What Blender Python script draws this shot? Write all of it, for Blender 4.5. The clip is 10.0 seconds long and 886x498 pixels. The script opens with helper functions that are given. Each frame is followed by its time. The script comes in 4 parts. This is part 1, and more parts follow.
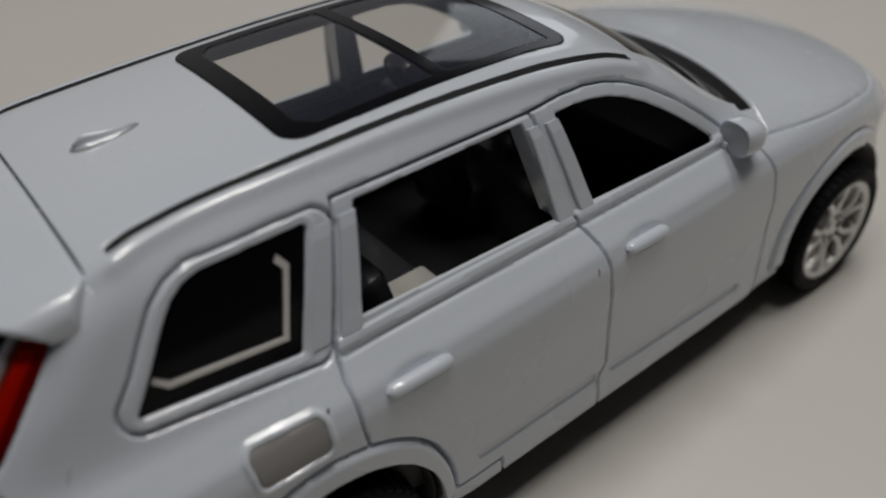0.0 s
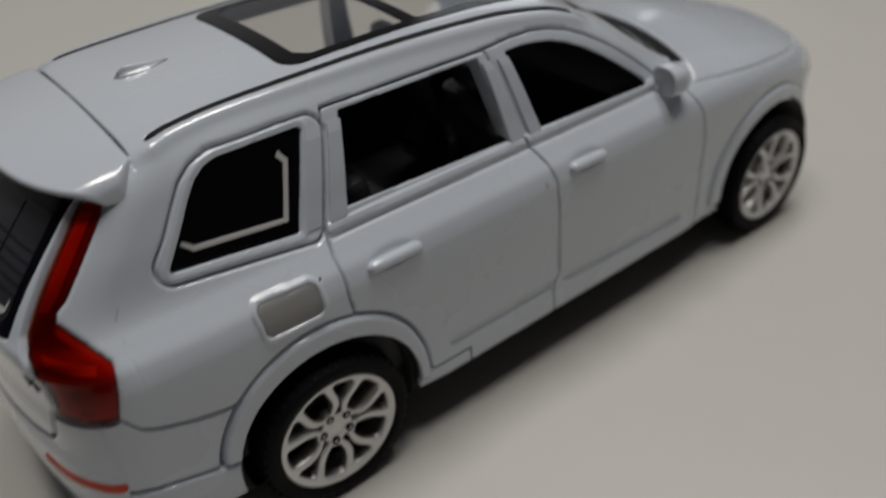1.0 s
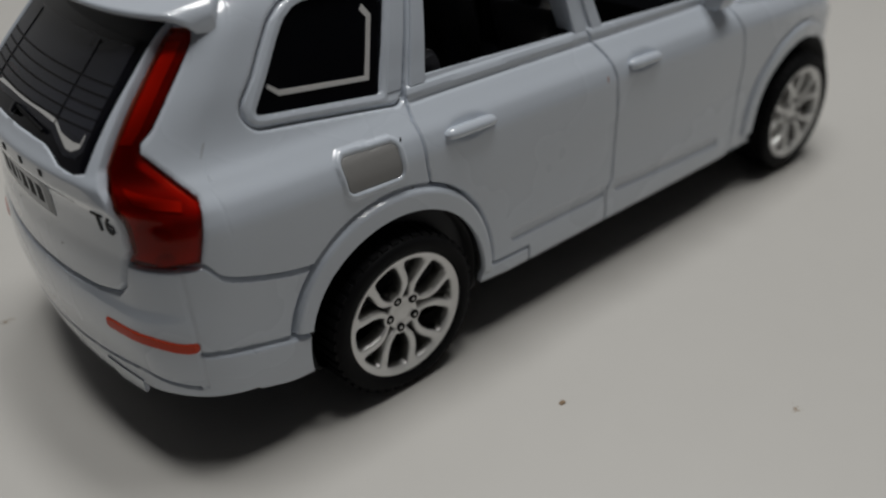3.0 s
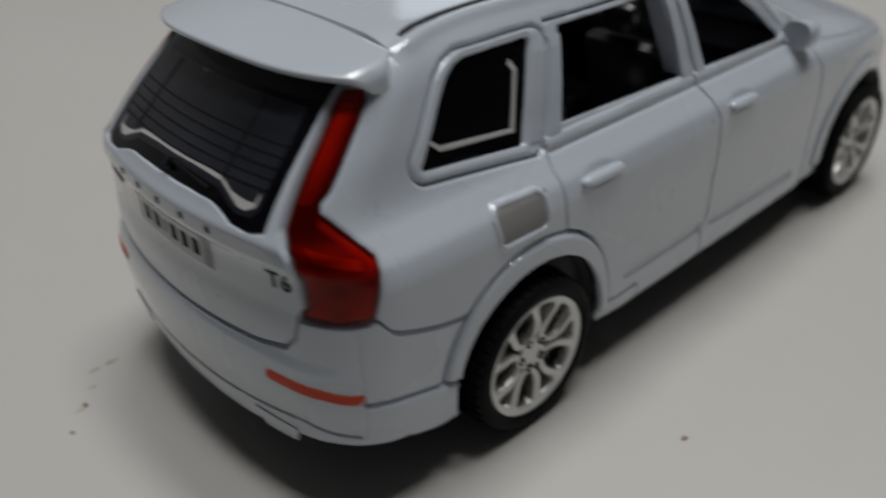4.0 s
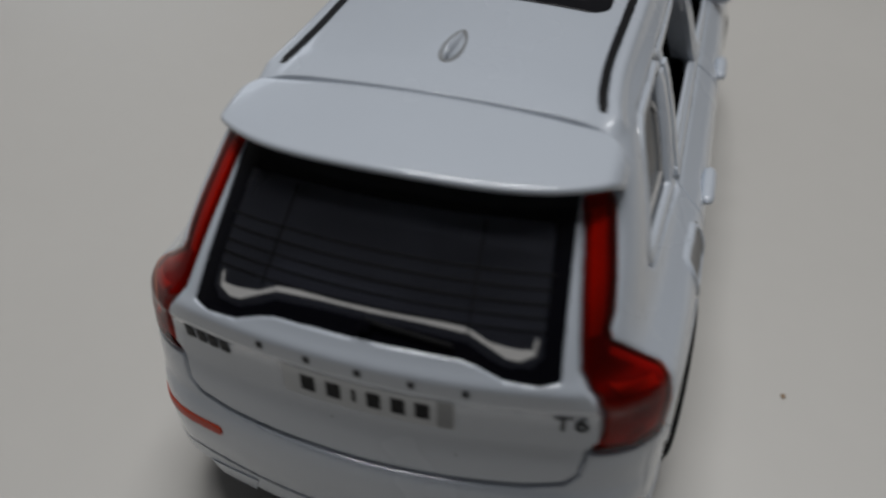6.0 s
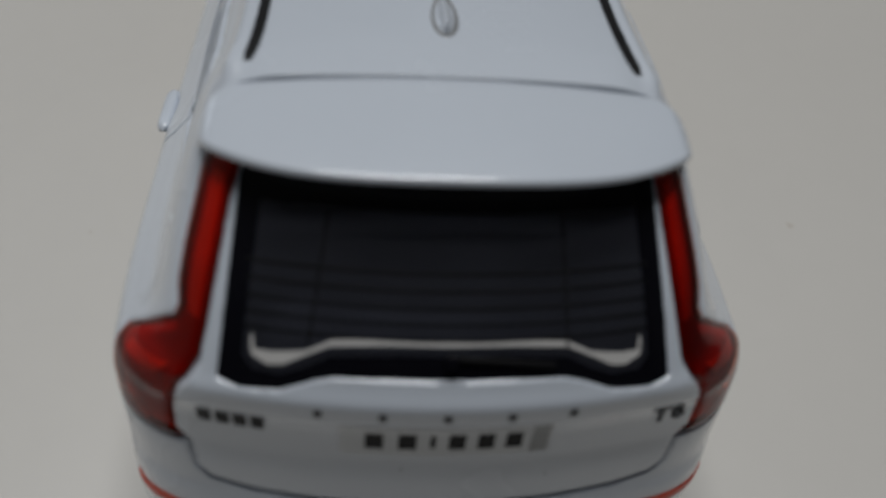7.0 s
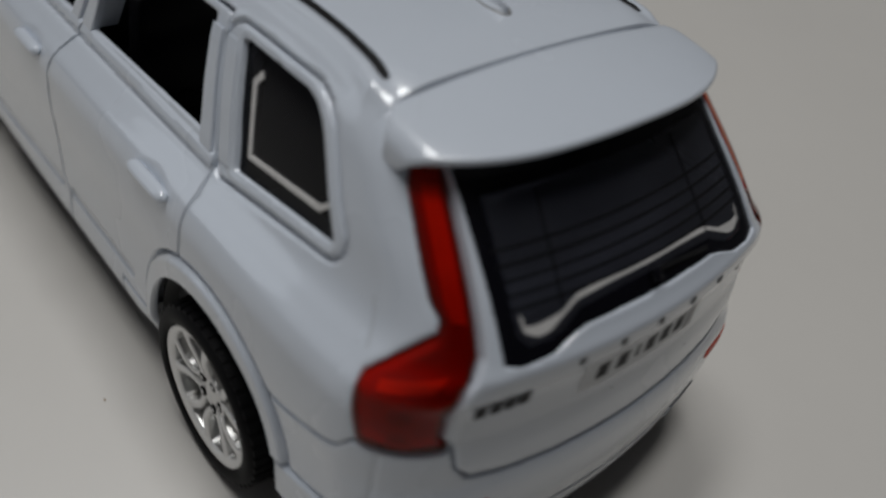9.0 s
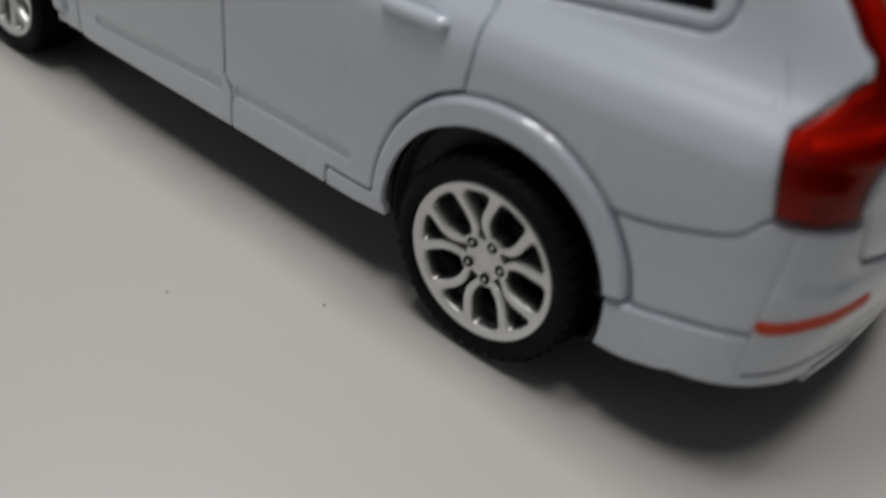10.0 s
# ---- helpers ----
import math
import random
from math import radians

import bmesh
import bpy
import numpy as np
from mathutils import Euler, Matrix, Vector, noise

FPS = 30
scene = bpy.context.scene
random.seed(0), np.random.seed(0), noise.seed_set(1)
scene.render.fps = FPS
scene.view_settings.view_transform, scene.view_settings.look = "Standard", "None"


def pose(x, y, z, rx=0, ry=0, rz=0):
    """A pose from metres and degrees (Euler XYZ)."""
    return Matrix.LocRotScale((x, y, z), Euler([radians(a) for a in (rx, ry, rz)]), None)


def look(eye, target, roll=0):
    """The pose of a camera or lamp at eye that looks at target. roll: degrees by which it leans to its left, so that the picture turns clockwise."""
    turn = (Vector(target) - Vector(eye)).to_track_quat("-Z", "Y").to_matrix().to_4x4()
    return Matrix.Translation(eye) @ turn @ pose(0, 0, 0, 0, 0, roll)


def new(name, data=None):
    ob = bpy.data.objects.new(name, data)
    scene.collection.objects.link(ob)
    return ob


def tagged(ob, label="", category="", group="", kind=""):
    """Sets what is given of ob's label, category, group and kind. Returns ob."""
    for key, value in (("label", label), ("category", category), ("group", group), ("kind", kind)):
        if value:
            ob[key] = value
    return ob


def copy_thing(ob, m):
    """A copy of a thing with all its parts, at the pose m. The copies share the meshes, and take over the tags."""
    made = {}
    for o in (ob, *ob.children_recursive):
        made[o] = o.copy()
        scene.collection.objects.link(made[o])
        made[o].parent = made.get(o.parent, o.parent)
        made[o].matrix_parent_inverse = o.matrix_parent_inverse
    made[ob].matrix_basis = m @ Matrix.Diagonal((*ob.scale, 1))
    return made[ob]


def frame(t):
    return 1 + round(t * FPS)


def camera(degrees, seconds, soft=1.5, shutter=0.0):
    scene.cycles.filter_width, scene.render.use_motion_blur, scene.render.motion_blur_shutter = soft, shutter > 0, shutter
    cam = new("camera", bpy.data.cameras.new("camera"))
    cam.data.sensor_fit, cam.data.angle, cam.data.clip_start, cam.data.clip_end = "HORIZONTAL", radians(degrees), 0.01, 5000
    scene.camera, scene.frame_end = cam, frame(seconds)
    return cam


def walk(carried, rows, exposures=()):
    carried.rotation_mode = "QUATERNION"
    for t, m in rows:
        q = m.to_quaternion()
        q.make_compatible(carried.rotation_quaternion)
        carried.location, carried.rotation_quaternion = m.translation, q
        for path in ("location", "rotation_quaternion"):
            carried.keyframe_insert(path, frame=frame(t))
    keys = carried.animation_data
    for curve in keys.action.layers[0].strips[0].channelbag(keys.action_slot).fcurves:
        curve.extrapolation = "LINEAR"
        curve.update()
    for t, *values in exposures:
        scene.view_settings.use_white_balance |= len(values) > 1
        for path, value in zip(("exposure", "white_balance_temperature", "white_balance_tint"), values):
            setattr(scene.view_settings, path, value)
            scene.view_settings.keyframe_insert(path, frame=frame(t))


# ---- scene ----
cam = camera(56.02, 10.0, soft=2.1, shutter=0.5)
cam.data.dof.use_dof, cam.data.dof.focus_distance, cam.data.dof.aperture_fstop = True, 0.097, 17
PATH = [
    (0, (-0.01927, -0.07880, 0.09394), (0.02743, -0.01449, 0.03325), -3.69),
    (0.5, (-0.02102, -0.08490, 0.09446), (0.02607, -0.02057, 0.03409), -3.19),
    (1, (-0.03101, -0.10192, 0.09249), (0.01628, -0.03484, 0.03536), -5.03),
    (1.2, (-0.03649, -0.10521, 0.08953), (0.01187, -0.03791, 0.03357), -4.88),
    (1.5, (-0.04368, -0.10601, 0.08333), (0.00624, -0.03883, 0.02860), -4.32),
    (2, (-0.04924, -0.10171, 0.07400), (0.00327, -0.03547, 0.02057), -3.22),
    (2.2, (-0.04959, -0.10031, 0.07246), (0.00294, -0.03449, 0.01852), -2.71),
    (3.3, (-0.05222, -0.09705, 0.07493), (0.00322, -0.03200, 0.02302), -1.90),
    (3.5, (-0.05429, -0.09457, 0.07653), (0.00141, -0.03001, 0.02429), -1.75),
    (4, (-0.06573, -0.08368, 0.08024), (-0.00770, -0.02151, 0.02763), -0.96),
    (4.2, (-0.07065, -0.07674, 0.08248), (-0.01173, -0.01548, 0.02979), -1.01),
    (4.5, (-0.07493, -0.06676, 0.08441), (-0.01104, -0.01078, 0.03164), 0.93),
    (5, (-0.08017, -0.05430, 0.08526), (-0.00855, -0.01083, 0.03065), 0.86),
    (5.5, (-0.08182, -0.04279, 0.09009), (-0.00696, -0.01103, 0.03188), -0.09),
    (6, (-0.07973, -0.02214, 0.09150), (-0.00483, 0.00026, 0.02914), 0.78),
    (6.2, (-0.07722, -0.01283, 0.09010), (-0.00162, 0.00398, 0.02684), 2.14),
    (7.3, (-0.06774, 0.01556, 0.08884), (0.00356, -0.00469, 0.02172), 6.38),
    (7.5, (-0.06568, 0.02269, 0.09357), (0.00462, -0.00379, 0.02756), 5.82),
    (8, (-0.06376, 0.03796, 0.09199), (-0.00273, -0.00577, 0.02593), 10.43),
    (8.5, (-0.06301, 0.05049, 0.08906), (-0.00565, 0.00417, 0.02151), 11.21),
    (9, (-0.05700, 0.05601, 0.08654), (-0.00320, 0.00047, 0.02312), 9.94),
    (9.3, (-0.04328, 0.06311, 0.08120), (0.00544, 0.00299, 0.01786), 6.96),
    (9.5, (-0.03715, 0.07267, 0.07813), (0.01063, 0.00995, 0.01662), 6.96),
    (9.8, (-0.03615, 0.08195, 0.06844), (0.01130, 0.01880, 0.00712), 7.04),
    (10, (-0.03503, 0.08674, 0.06097), (0.01188, 0.02077, 0.00225), 8.33),
]
walk(cam, [(t, look(eye, target, roll)) for t, eye, target, roll in PATH], [(0, -0.46, 6850, 11), (2, -0.34, 6600, 9), (3.5, -0.34, 6500, 9), (6, -0.46, 6400, 10), (7.4, -0.41, 6400, 9), (8.2, -0.6, 6500, 10), (9.4, -0.4, 6450, 10), (10, -0.27, 6550, 10)])

world = bpy.data.worlds.new("dim_room")
scene.world = world
world.use_nodes = True
world.node_tree.nodes["Background"].inputs[0].default_value = (0.75, 0.82, 0.9, 1)
world.node_tree.nodes["Background"].inputs[1].default_value = 0.05


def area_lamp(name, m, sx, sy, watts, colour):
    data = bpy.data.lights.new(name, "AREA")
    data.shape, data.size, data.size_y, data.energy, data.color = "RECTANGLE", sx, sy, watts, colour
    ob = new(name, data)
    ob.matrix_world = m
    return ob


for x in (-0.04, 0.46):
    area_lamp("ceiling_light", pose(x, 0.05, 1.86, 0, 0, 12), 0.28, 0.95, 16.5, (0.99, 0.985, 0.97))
# Added lamp without a window: brightens the car's left doors.
area_lamp("left_fill_light", look((1.80, 1.60, 0.95), (0.0, 0.0, 0.1)), 0.7, 0.8, 2.2, (0.82, 0.9, 1.0))


# ---- materials ----
def shader(name, colour, rough=0.5, metal=0.0, coat=0.0, vary=0.0, vary_scale=60.0, grain=0.0, grain_scale=900.0, bump=0.0, bump_scale=700.0, spec=0.5):
    """A paint, plastic or metal: colour that drifts at two scales, uneven gloss and a fine relief."""
    mat = bpy.data.materials.new(name)
    mat.use_nodes = True
    tree = mat.node_tree
    bsdf = tree.nodes["Principled BSDF"]
    bsdf.inputs["Base Color"].default_value = (*colour, 1)
    bsdf.inputs["Roughness"].default_value = rough
    bsdf.inputs["Metallic"].default_value = metal
    bsdf.inputs["Coat Weight"].default_value = coat
    bsdf.inputs["Coat Roughness"].default_value = 0.065
    bsdf.inputs["Specular IOR Level"].default_value = spec
    coords = tree.nodes.new("ShaderNodeTexCoord")

    def cloud(scale, detail=3.0):
        n = tree.nodes.new("ShaderNodeTexNoise")
        n.inputs["Scale"].default_value = scale
        n.inputs["Detail"].default_value = detail
        tree.links.new(coords.outputs["Object"], n.inputs["Vector"])
        return n

    if vary or grain:
        mix = tree.nodes.new("ShaderNodeMix")
        mix.data_type = "RGBA"
        mix.inputs["A"].default_value = (*[c * (1 - vary) for c in colour], 1)
        mix.inputs["B"].default_value = (*[min(1.0, c * (1 + vary * 0.6)) for c in colour], 1)
        big, small = cloud(vary_scale), cloud(grain_scale, 2.0)
        add = tree.nodes.new("ShaderNodeMath")
        add.operation = "MULTIPLY_ADD"
        tree.links.new(small.outputs["Fac"], add.inputs[0])
        add.inputs[1].default_value = grain
        tree.links.new(big.outputs["Fac"], add.inputs[2])
        sub = tree.nodes.new("ShaderNodeMath")
        sub.operation = "SUBTRACT"
        tree.links.new(add.outputs[0], sub.inputs[0])
        sub.inputs[1].default_value = grain * 0.5
        tree.links.new(sub.outputs[0], mix.inputs["Factor"])
        tree.links.new(mix.outputs["Result"], bsdf.inputs["Base Color"])
        gloss = tree.nodes.new("ShaderNodeMapRange")
        gloss.inputs["To Min"].default_value = rough * 0.8
        gloss.inputs["To Max"].default_value = min(1.0, rough * 1.25)
        tree.links.new(big.outputs["Fac"], gloss.inputs["Value"])
        tree.links.new(gloss.outputs["Result"], bsdf.inputs["Roughness"])
    if bump:
        relief = tree.nodes.new("ShaderNodeBump")
        relief.inputs["Strength"].default_value = bump
        relief.inputs["Distance"].default_value = 0.0001
        tree.links.new(cloud(bump_scale).outputs["Fac"], relief.inputs["Height"])
        tree.links.new(relief.outputs["Normal"], bsdf.inputs["Normal"])
        tree.links.new(relief.outputs["Normal"], bsdf.inputs["Coat Normal"])
    return mat


def clear_glass(name, tint, rough=0.03, haze=0.0, haze_colour=(0.6, 0.6, 0.64), ior=1.5):
    """Thin tinted plastic glazing: what passes is tinted, what is reflected follows Fresnel; a diffuse haze colour
    stands in for pale sheen.
    """
    mat = bpy.data.materials.new(name)
    mat.use_nodes = True
    tree = mat.node_tree
    tree.nodes.remove(tree.nodes["Principled BSDF"])
    passed = tree.nodes.new("ShaderNodeBsdfTransparent")
    passed.inputs["Color"].default_value = (*tint, 1)
    shine = tree.nodes.new("ShaderNodeBsdfGlossy")
    shine.inputs["Roughness"].default_value = rough
    fresnel = tree.nodes.new("ShaderNodeFresnel")
    fresnel.inputs["IOR"].default_value = ior
    mix = tree.nodes.new("ShaderNodeMixShader")
    tree.links.new(fresnel.outputs[0], mix.inputs[0])
    # Diffuse colour mixed in to paint the panes' pale sheen.
    scattering = tree.nodes.new("ShaderNodeBsdfDiffuse")
    scattering.inputs["Color"].default_value = (*haze_colour, 1)
    clouds = tree.nodes.new("ShaderNodeTexNoise")
    clouds.inputs["Scale"].default_value = 130.0
    coords = tree.nodes.new("ShaderNodeTexCoord")
    tree.links.new(coords.outputs["Object"], clouds.inputs["Vector"])
    amount = tree.nodes.new("ShaderNodeMapRange")
    amount.inputs["To Min"].default_value, amount.inputs["To Max"].default_value = haze * 0.6, haze * 1.4
    tree.links.new(clouds.outputs["Fac"], amount.inputs["Value"])
    haze_mix = tree.nodes.new("ShaderNodeMixShader")
    tree.links.new(amount.outputs["Result"], haze_mix.inputs[0])
    tree.links.new(passed.outputs[0], haze_mix.inputs[1])
    tree.links.new(scattering.outputs[0], haze_mix.inputs[2])
    tree.links.new(haze_mix.outputs[0], mix.inputs[1])
    tree.links.new(shine.outputs[0], mix.inputs[2])
    tree.links.new(mix.outputs[0], tree.nodes["Material Output"].inputs["Surface"])
    return mat


WHITE = shader("white_diecast_paint", (0.55, 0.596, 0.665), 0.26, coat=1.0, vary=0.035, vary_scale=45, grain=0.3, bump=0.10, bump_scale=420)
PLATE = shader("plate_print", (0.64, 0.66, 0.68), 0.35, vary=0.05)
GREY_PRINT = shader("grey_print", (0.30, 0.31, 0.32), 0.4, vary=0.06)
INK = shader("dark_ink", (0.012, 0.012, 0.014), 0.55, spec=0.15, vary=0.1)
GLOSS_BLACK = shader("gloss_black_plastic", (0.004, 0.004, 0.006), 0.12, spec=0.2, vary=0.2, vary_scale=90)
MATT_BLACK = shader("matt_black_plastic", (0.006, 0.006, 0.007), 0.5, spec=0.2, vary=0.25, vary_scale=150, bump=0.2, bump_scale=2500)
RUBBER = shader("tyre_rubber", (0.0045, 0.0045, 0.0052), 0.6, spec=0.11, vary=0.3, vary_scale=200, grain=0.4, bump=0.3, bump_scale=3000)
SILVER = shader("satin_silver_plating", (0.76, 0.755, 0.745), 0.33, metal=0.4, vary=0.06, vary_scale=220, bump=0.12, bump_scale=1500)
BRIGHT = shader("trim_and_glint_grey", (0.62, 0.61, 0.60), 0.32, metal=0.2, vary=0.08, vary_scale=200)
FLAP = shader("dull_silver_paint", (0.27, 0.265, 0.26), 0.6, metal=0.2, spec=0.3, vary=0.05, vary_scale=160, grain=0.4, bump=0.15)
RED_BACK = shader("red_lamp_housing", (0.42, 0.035, 0.018), 0.35, vary=0.25, vary_scale=350)
RED_DARK = shader("dark_red_lamp_block", (0.30, 0.02, 0.012), 0.4, vary=0.3, vary_scale=300)
ORANGE = shader("orange_red_paint", (0.60, 0.055, 0.016), 0.4, spec=0.3, vary=0.10, vary_scale=400)
GREY_CABIN = shader("grey_cabin_plastic", (0.26, 0.27, 0.32), 0.5, vary=0.2, vary_scale=90)
SEAT = shader("dark_glossy_seat_plastic", (0.03, 0.03, 0.035), 0.24, vary=0.3, vary_scale=120)
CABIN = shader("dark_cabin_plastic", (0.012, 0.012, 0.016), 0.5, spec=0.3, vary=0.3, vary_scale=120)
SHADED_FACE = shader("shaded_mirror_face", (0.40, 0.42, 0.45), 0.35, metal=0.1, vary=0.05)
MIRROR_GREY = shader("dull_grey_metal", (0.25, 0.26, 0.27), 0.35, metal=0.3, vary=0.05)
SMOKE = clear_glass("smoked_window", (0.12, 0.125, 0.16), 0.16, haze=0.004, haze_colour=(0.3, 0.34, 0.6), ior=1.3)
REAR_SMOKE = clear_glass("smoked_rear_window", (0.45, 0.46, 0.51), 0.2, haze=0.036, haze_colour=(0.5, 0.53, 0.68))
SCREEN_SMOKE = clear_glass("smoked_windscreen", (0.06, 0.062, 0.07), ior=1.2)
SUN_GLASS = clear_glass("dark_smoked_roof_glass", (0.80, 0.79, 0.76), 0.03, haze=0.045, haze_colour=(0.30, 0.36, 0.56))
RED_LENS = clear_glass("red_lamp_lens", (0.93, 0.25, 0.14), 0.05, ior=1.32)
RED_LIT = shader("lit_red_lamp_tone", (0.9, 0.17, 0.07), 0.3, vary=0.15, vary_scale=350)
BARREL = shader("dull_plated_metal", (0.5, 0.5, 0.5), 0.42, metal=0.45, vary=0.2, vary_scale=420, bump=0.3, bump_scale=1400)
CHROME = shader("bright_plated_metal", (0.6, 0.6, 0.59), 0.33, metal=1.0, vary=0.12, vary_scale=500, bump=0.3, bump_scale=1400)
TABLE = shader("white_laminate", (0.515, 0.50, 0.475), 0.42, vary=0.035, vary_scale=9, grain=0.5, grain_scale=160, bump=0.06, bump_scale=1800)
WALL = shader("pale_wall_paint", (0.36, 0.36, 0.37), 0.8, vary=0.05, vary_scale=2.5, bump=0.2, bump_scale=300)
# Darker copy of WALL: the unseen south wall sends the right flank less light.
DIM_WALL = shader("dim_wall_paint", (0.2, 0.2, 0.21), 0.8, vary=0.05, vary_scale=2.5, bump=0.2, bump_scale=300)
WHITE_WALL = shader("white_wall_paint", (0.75, 0.75, 0.76), 0.8, vary=0.04, vary_scale=2.5, bump=0.2, bump_scale=300)
CEILING = shader("white_ceiling_paint", (0.65, 0.65, 0.64), 0.85, vary=0.04, vary_scale=2)
FLOOR = shader("grey_floor_tile", (0.22, 0.20, 0.18), 0.5, vary=0.1, vary_scale=5)
CHIP = shader("primer_chip", (0.42, 0.25, 0.22), 0.7)
CRUMB = shader("brown_crumb", (0.26, 0.18, 0.11), 0.8, vary=0.3, vary_scale=900)
# Near-black tone for the unseen west wall, so little light bounces onto the tail.
DARK_BACK_WALL = shader("dark_back_wall", (0.03, 0.035, 0.055), 0.9, vary=0.2, vary_scale=6)


# ---- mesh helpers (millimetres in, metres out) ----
def raw_mesh(name, verts, faces, material, smooth=True):
    me = bpy.data.meshes.new(name)
    me.from_pydata((np.asarray(verts, float) * 0.001).tolist(), [], [list(map(int, f)) for f in faces])
    me.materials.append(material)
    me.polygons.foreach_set("use_smooth", [smooth] * len(me.polygons))
    me.update()
    return me


def tri_mesh(name, v, t, material):
    me = bpy.data.meshes.new(name)
    me.vertices.add(len(v))
    me.vertices.foreach_set("co", (v * 0.001).astype(np.float32).ravel())
    me.loops.add(3 * len(t))
    me.loops.foreach_set("vertex_index", t.astype(np.int32).ravel())
    me.polygons.add(len(t))
    me.polygons.foreach_set("loop_start", np.arange(0, 3 * len(t), 3, dtype=np.int32))
    me.polygons.foreach_set("use_smooth", np.ones(len(t), bool))
    me.materials.append(material)
    me.update(calc_edges=True)
    me.validate()
    return me


def part(name, me, parent, label=""):
    ob = new(name, me)
    ob.parent = parent
    return tagged(ob, label)


def bm_mesh(name, bm, material, smooth=True, sharp=40):
    me = bpy.data.meshes.new(name)
    bm.normal_update()
    for f in bm.faces:
        f.smooth = smooth
    for e in bm.edges:
        if len(e.link_faces) == 2 and e.calc_face_angle(0) > radians(sharp):
            e.smooth = False
    bmesh.ops.scale(bm, vec=(0.001,) * 3, verts=bm.verts)
    bm.to_mesh(me)
    bm.free()
    me.materials.append(material)
    return me


def block(name, material, x0, x1, y0, y1, z0, z1, r=0.5, m=None, seg=2):
    """A box with rounded edges."""
    bm = bmesh.new()
    bmesh.ops.create_cube(bm, size=1, matrix=Matrix.Translation(((x0 + x1) / 2, (y0 + y1) / 2, (z0 + z1) / 2)) @ Matrix.Diagonal((x1 - x0, y1 - y0, z1 - z0, 1)))
    if r:
        bmesh.ops.bevel(bm, geom=bm.edges[:], offset=r, segments=seg, profile=0.5, affect="EDGES")
    if m is not None:
        bmesh.ops.transform(bm, matrix=m, verts=bm.verts)
    return bm_mesh(name, bm, material)


def lathe(name, material, profile, n=64, closed=True):
    """A ring turned round the y axis from a profile of (y, radius)."""
    k = len(profile)
    verts, faces = [], []
    for i in range(n):
        c, s = math.cos(2 * math.pi * i / n), math.sin(2 * math.pi * i / n)
        verts += [(r * c, y, r * s) for y, r in profile]
    for i in range(n):
        for j in range(k if closed else k - 1):
            a, b = i * k + j, i * k + (j + 1) % k
            c, d = ((i + 1) % n) * k + (j + 1) % k, ((i + 1) % n) * k + j
            faces.append((a, b, c, d))
    return raw_mesh(name, verts, faces, material)


# ---- the car's form: curves in millimetres, x ahead from the rear axle, z up from the table ----
def curve(xs, ys):
    """A smooth curve through knots that does not overshoot."""
    xs, ys = np.array(xs, float), np.array(ys, float)
    h = np.diff(xs)
    d = np.diff(ys) / h
    m = np.zeros(len(xs))
    m[0], m[-1] = d[0], d[-1]
    a, b = 2 * h[1:] + h[:-1], h[1:] + 2 * h[:-1]
    with np.errstate(divide="ignore", invalid="ignore"):
        m[1:-1] = np.where(d[:-1] * d[1:] > 0, (a + b) / (a / d[:-1] + b / d[1:]), 0)

    def f(x):
        x = np.asarray(x, float)
        i = np.clip(np.searchsorted(xs, x) - 1, 0, len(h) - 1)
        t = np.clip((x - xs[i]) / h[i], 0, 1)
        return (1 + 2 * t) * (1 - t) ** 2 * ys[i] + t * (1 - t) ** 2 * h[i] * m[i] + t * t * (3 - 2 * t) * ys[i + 1] + t * t * (t - 1) * h[i] * m[i + 1]

    return f


HALF = curve([3, 4.5, 6, 9, 13, 20, 27, 31, 33.5, 35.5, 37, 38.5, 44, 50, 54], [24.5, 26.5, 28.0, 29.1, 29.3, 29.2, 29.4, 29.25, 28.45, 26.6, 25.15, 24.3, 22.6, 20.4, 18.6])
TAPER = curve([-36, -22, -10, 10, 50, 85, 105, 122], [2.2, 0.8, 0.15, 0, 0, 0.3, 2.2, 5.5])
TAIL = curve([3, 5, 8, 11.5, 13.5, 18, 20.4, 21.6, 22.4, 23.0, 26, 29, 31.5, 33, 34.6, 36, 37.4, 40, 49, 54], [-24, -27.5, -30.9, -32.1, -32.35, -32.8, -32.7, -32.5, -32.2, -32.0, -31.7, -31.3, -31.25, -31.4, -32.0, -32.0, -31.1, -29.1, -20.4, -16.2])
ROOF = curve([-24, -11, -5, 5, 12, 25, 40, 52, 60, 76, 79, 95, 110, 118, 122], [51, 53.4, 54.2, 54.7, 54.9, 55.1, 54.7, 53.2, 50.3, 40.5, 39.4, 37.2, 34.0, 31, 26])
NOSE = curve([3, 6, 12, 18, 24, 30, 36], [112, 117, 120, 120.5, 120.5, 119, 114])


def smax(a, b, r):
    h = np.clip(r - np.abs(a - b), 0, None) / r
    return np.maximum(a, b) + h * h * r * 0.25


def form(x, a, z):
    """Below 0 inside the car; a is the distance from the middle plane."""
    f = smax(a - (HALF(z) - TAPER(x)), TAIL(z) + 0.006 * a * a - x, 7.0)
    f = smax(f, x - (NOSE(z) - 0.009 * a * a), 9.0)
    return smax(f, 0.9 * (z - (ROOF(x + 0.008 * a * a) - 0.0034 * a * a)), 4.0)


def slope(p):
    e = 0.02
    g = np.stack([form(*(p + e * k).T) - form(*(p - e * k).T) for k in np.eye(3)], 1)
    return g / np.linalg.norm(g, axis=1, keepdims=True)


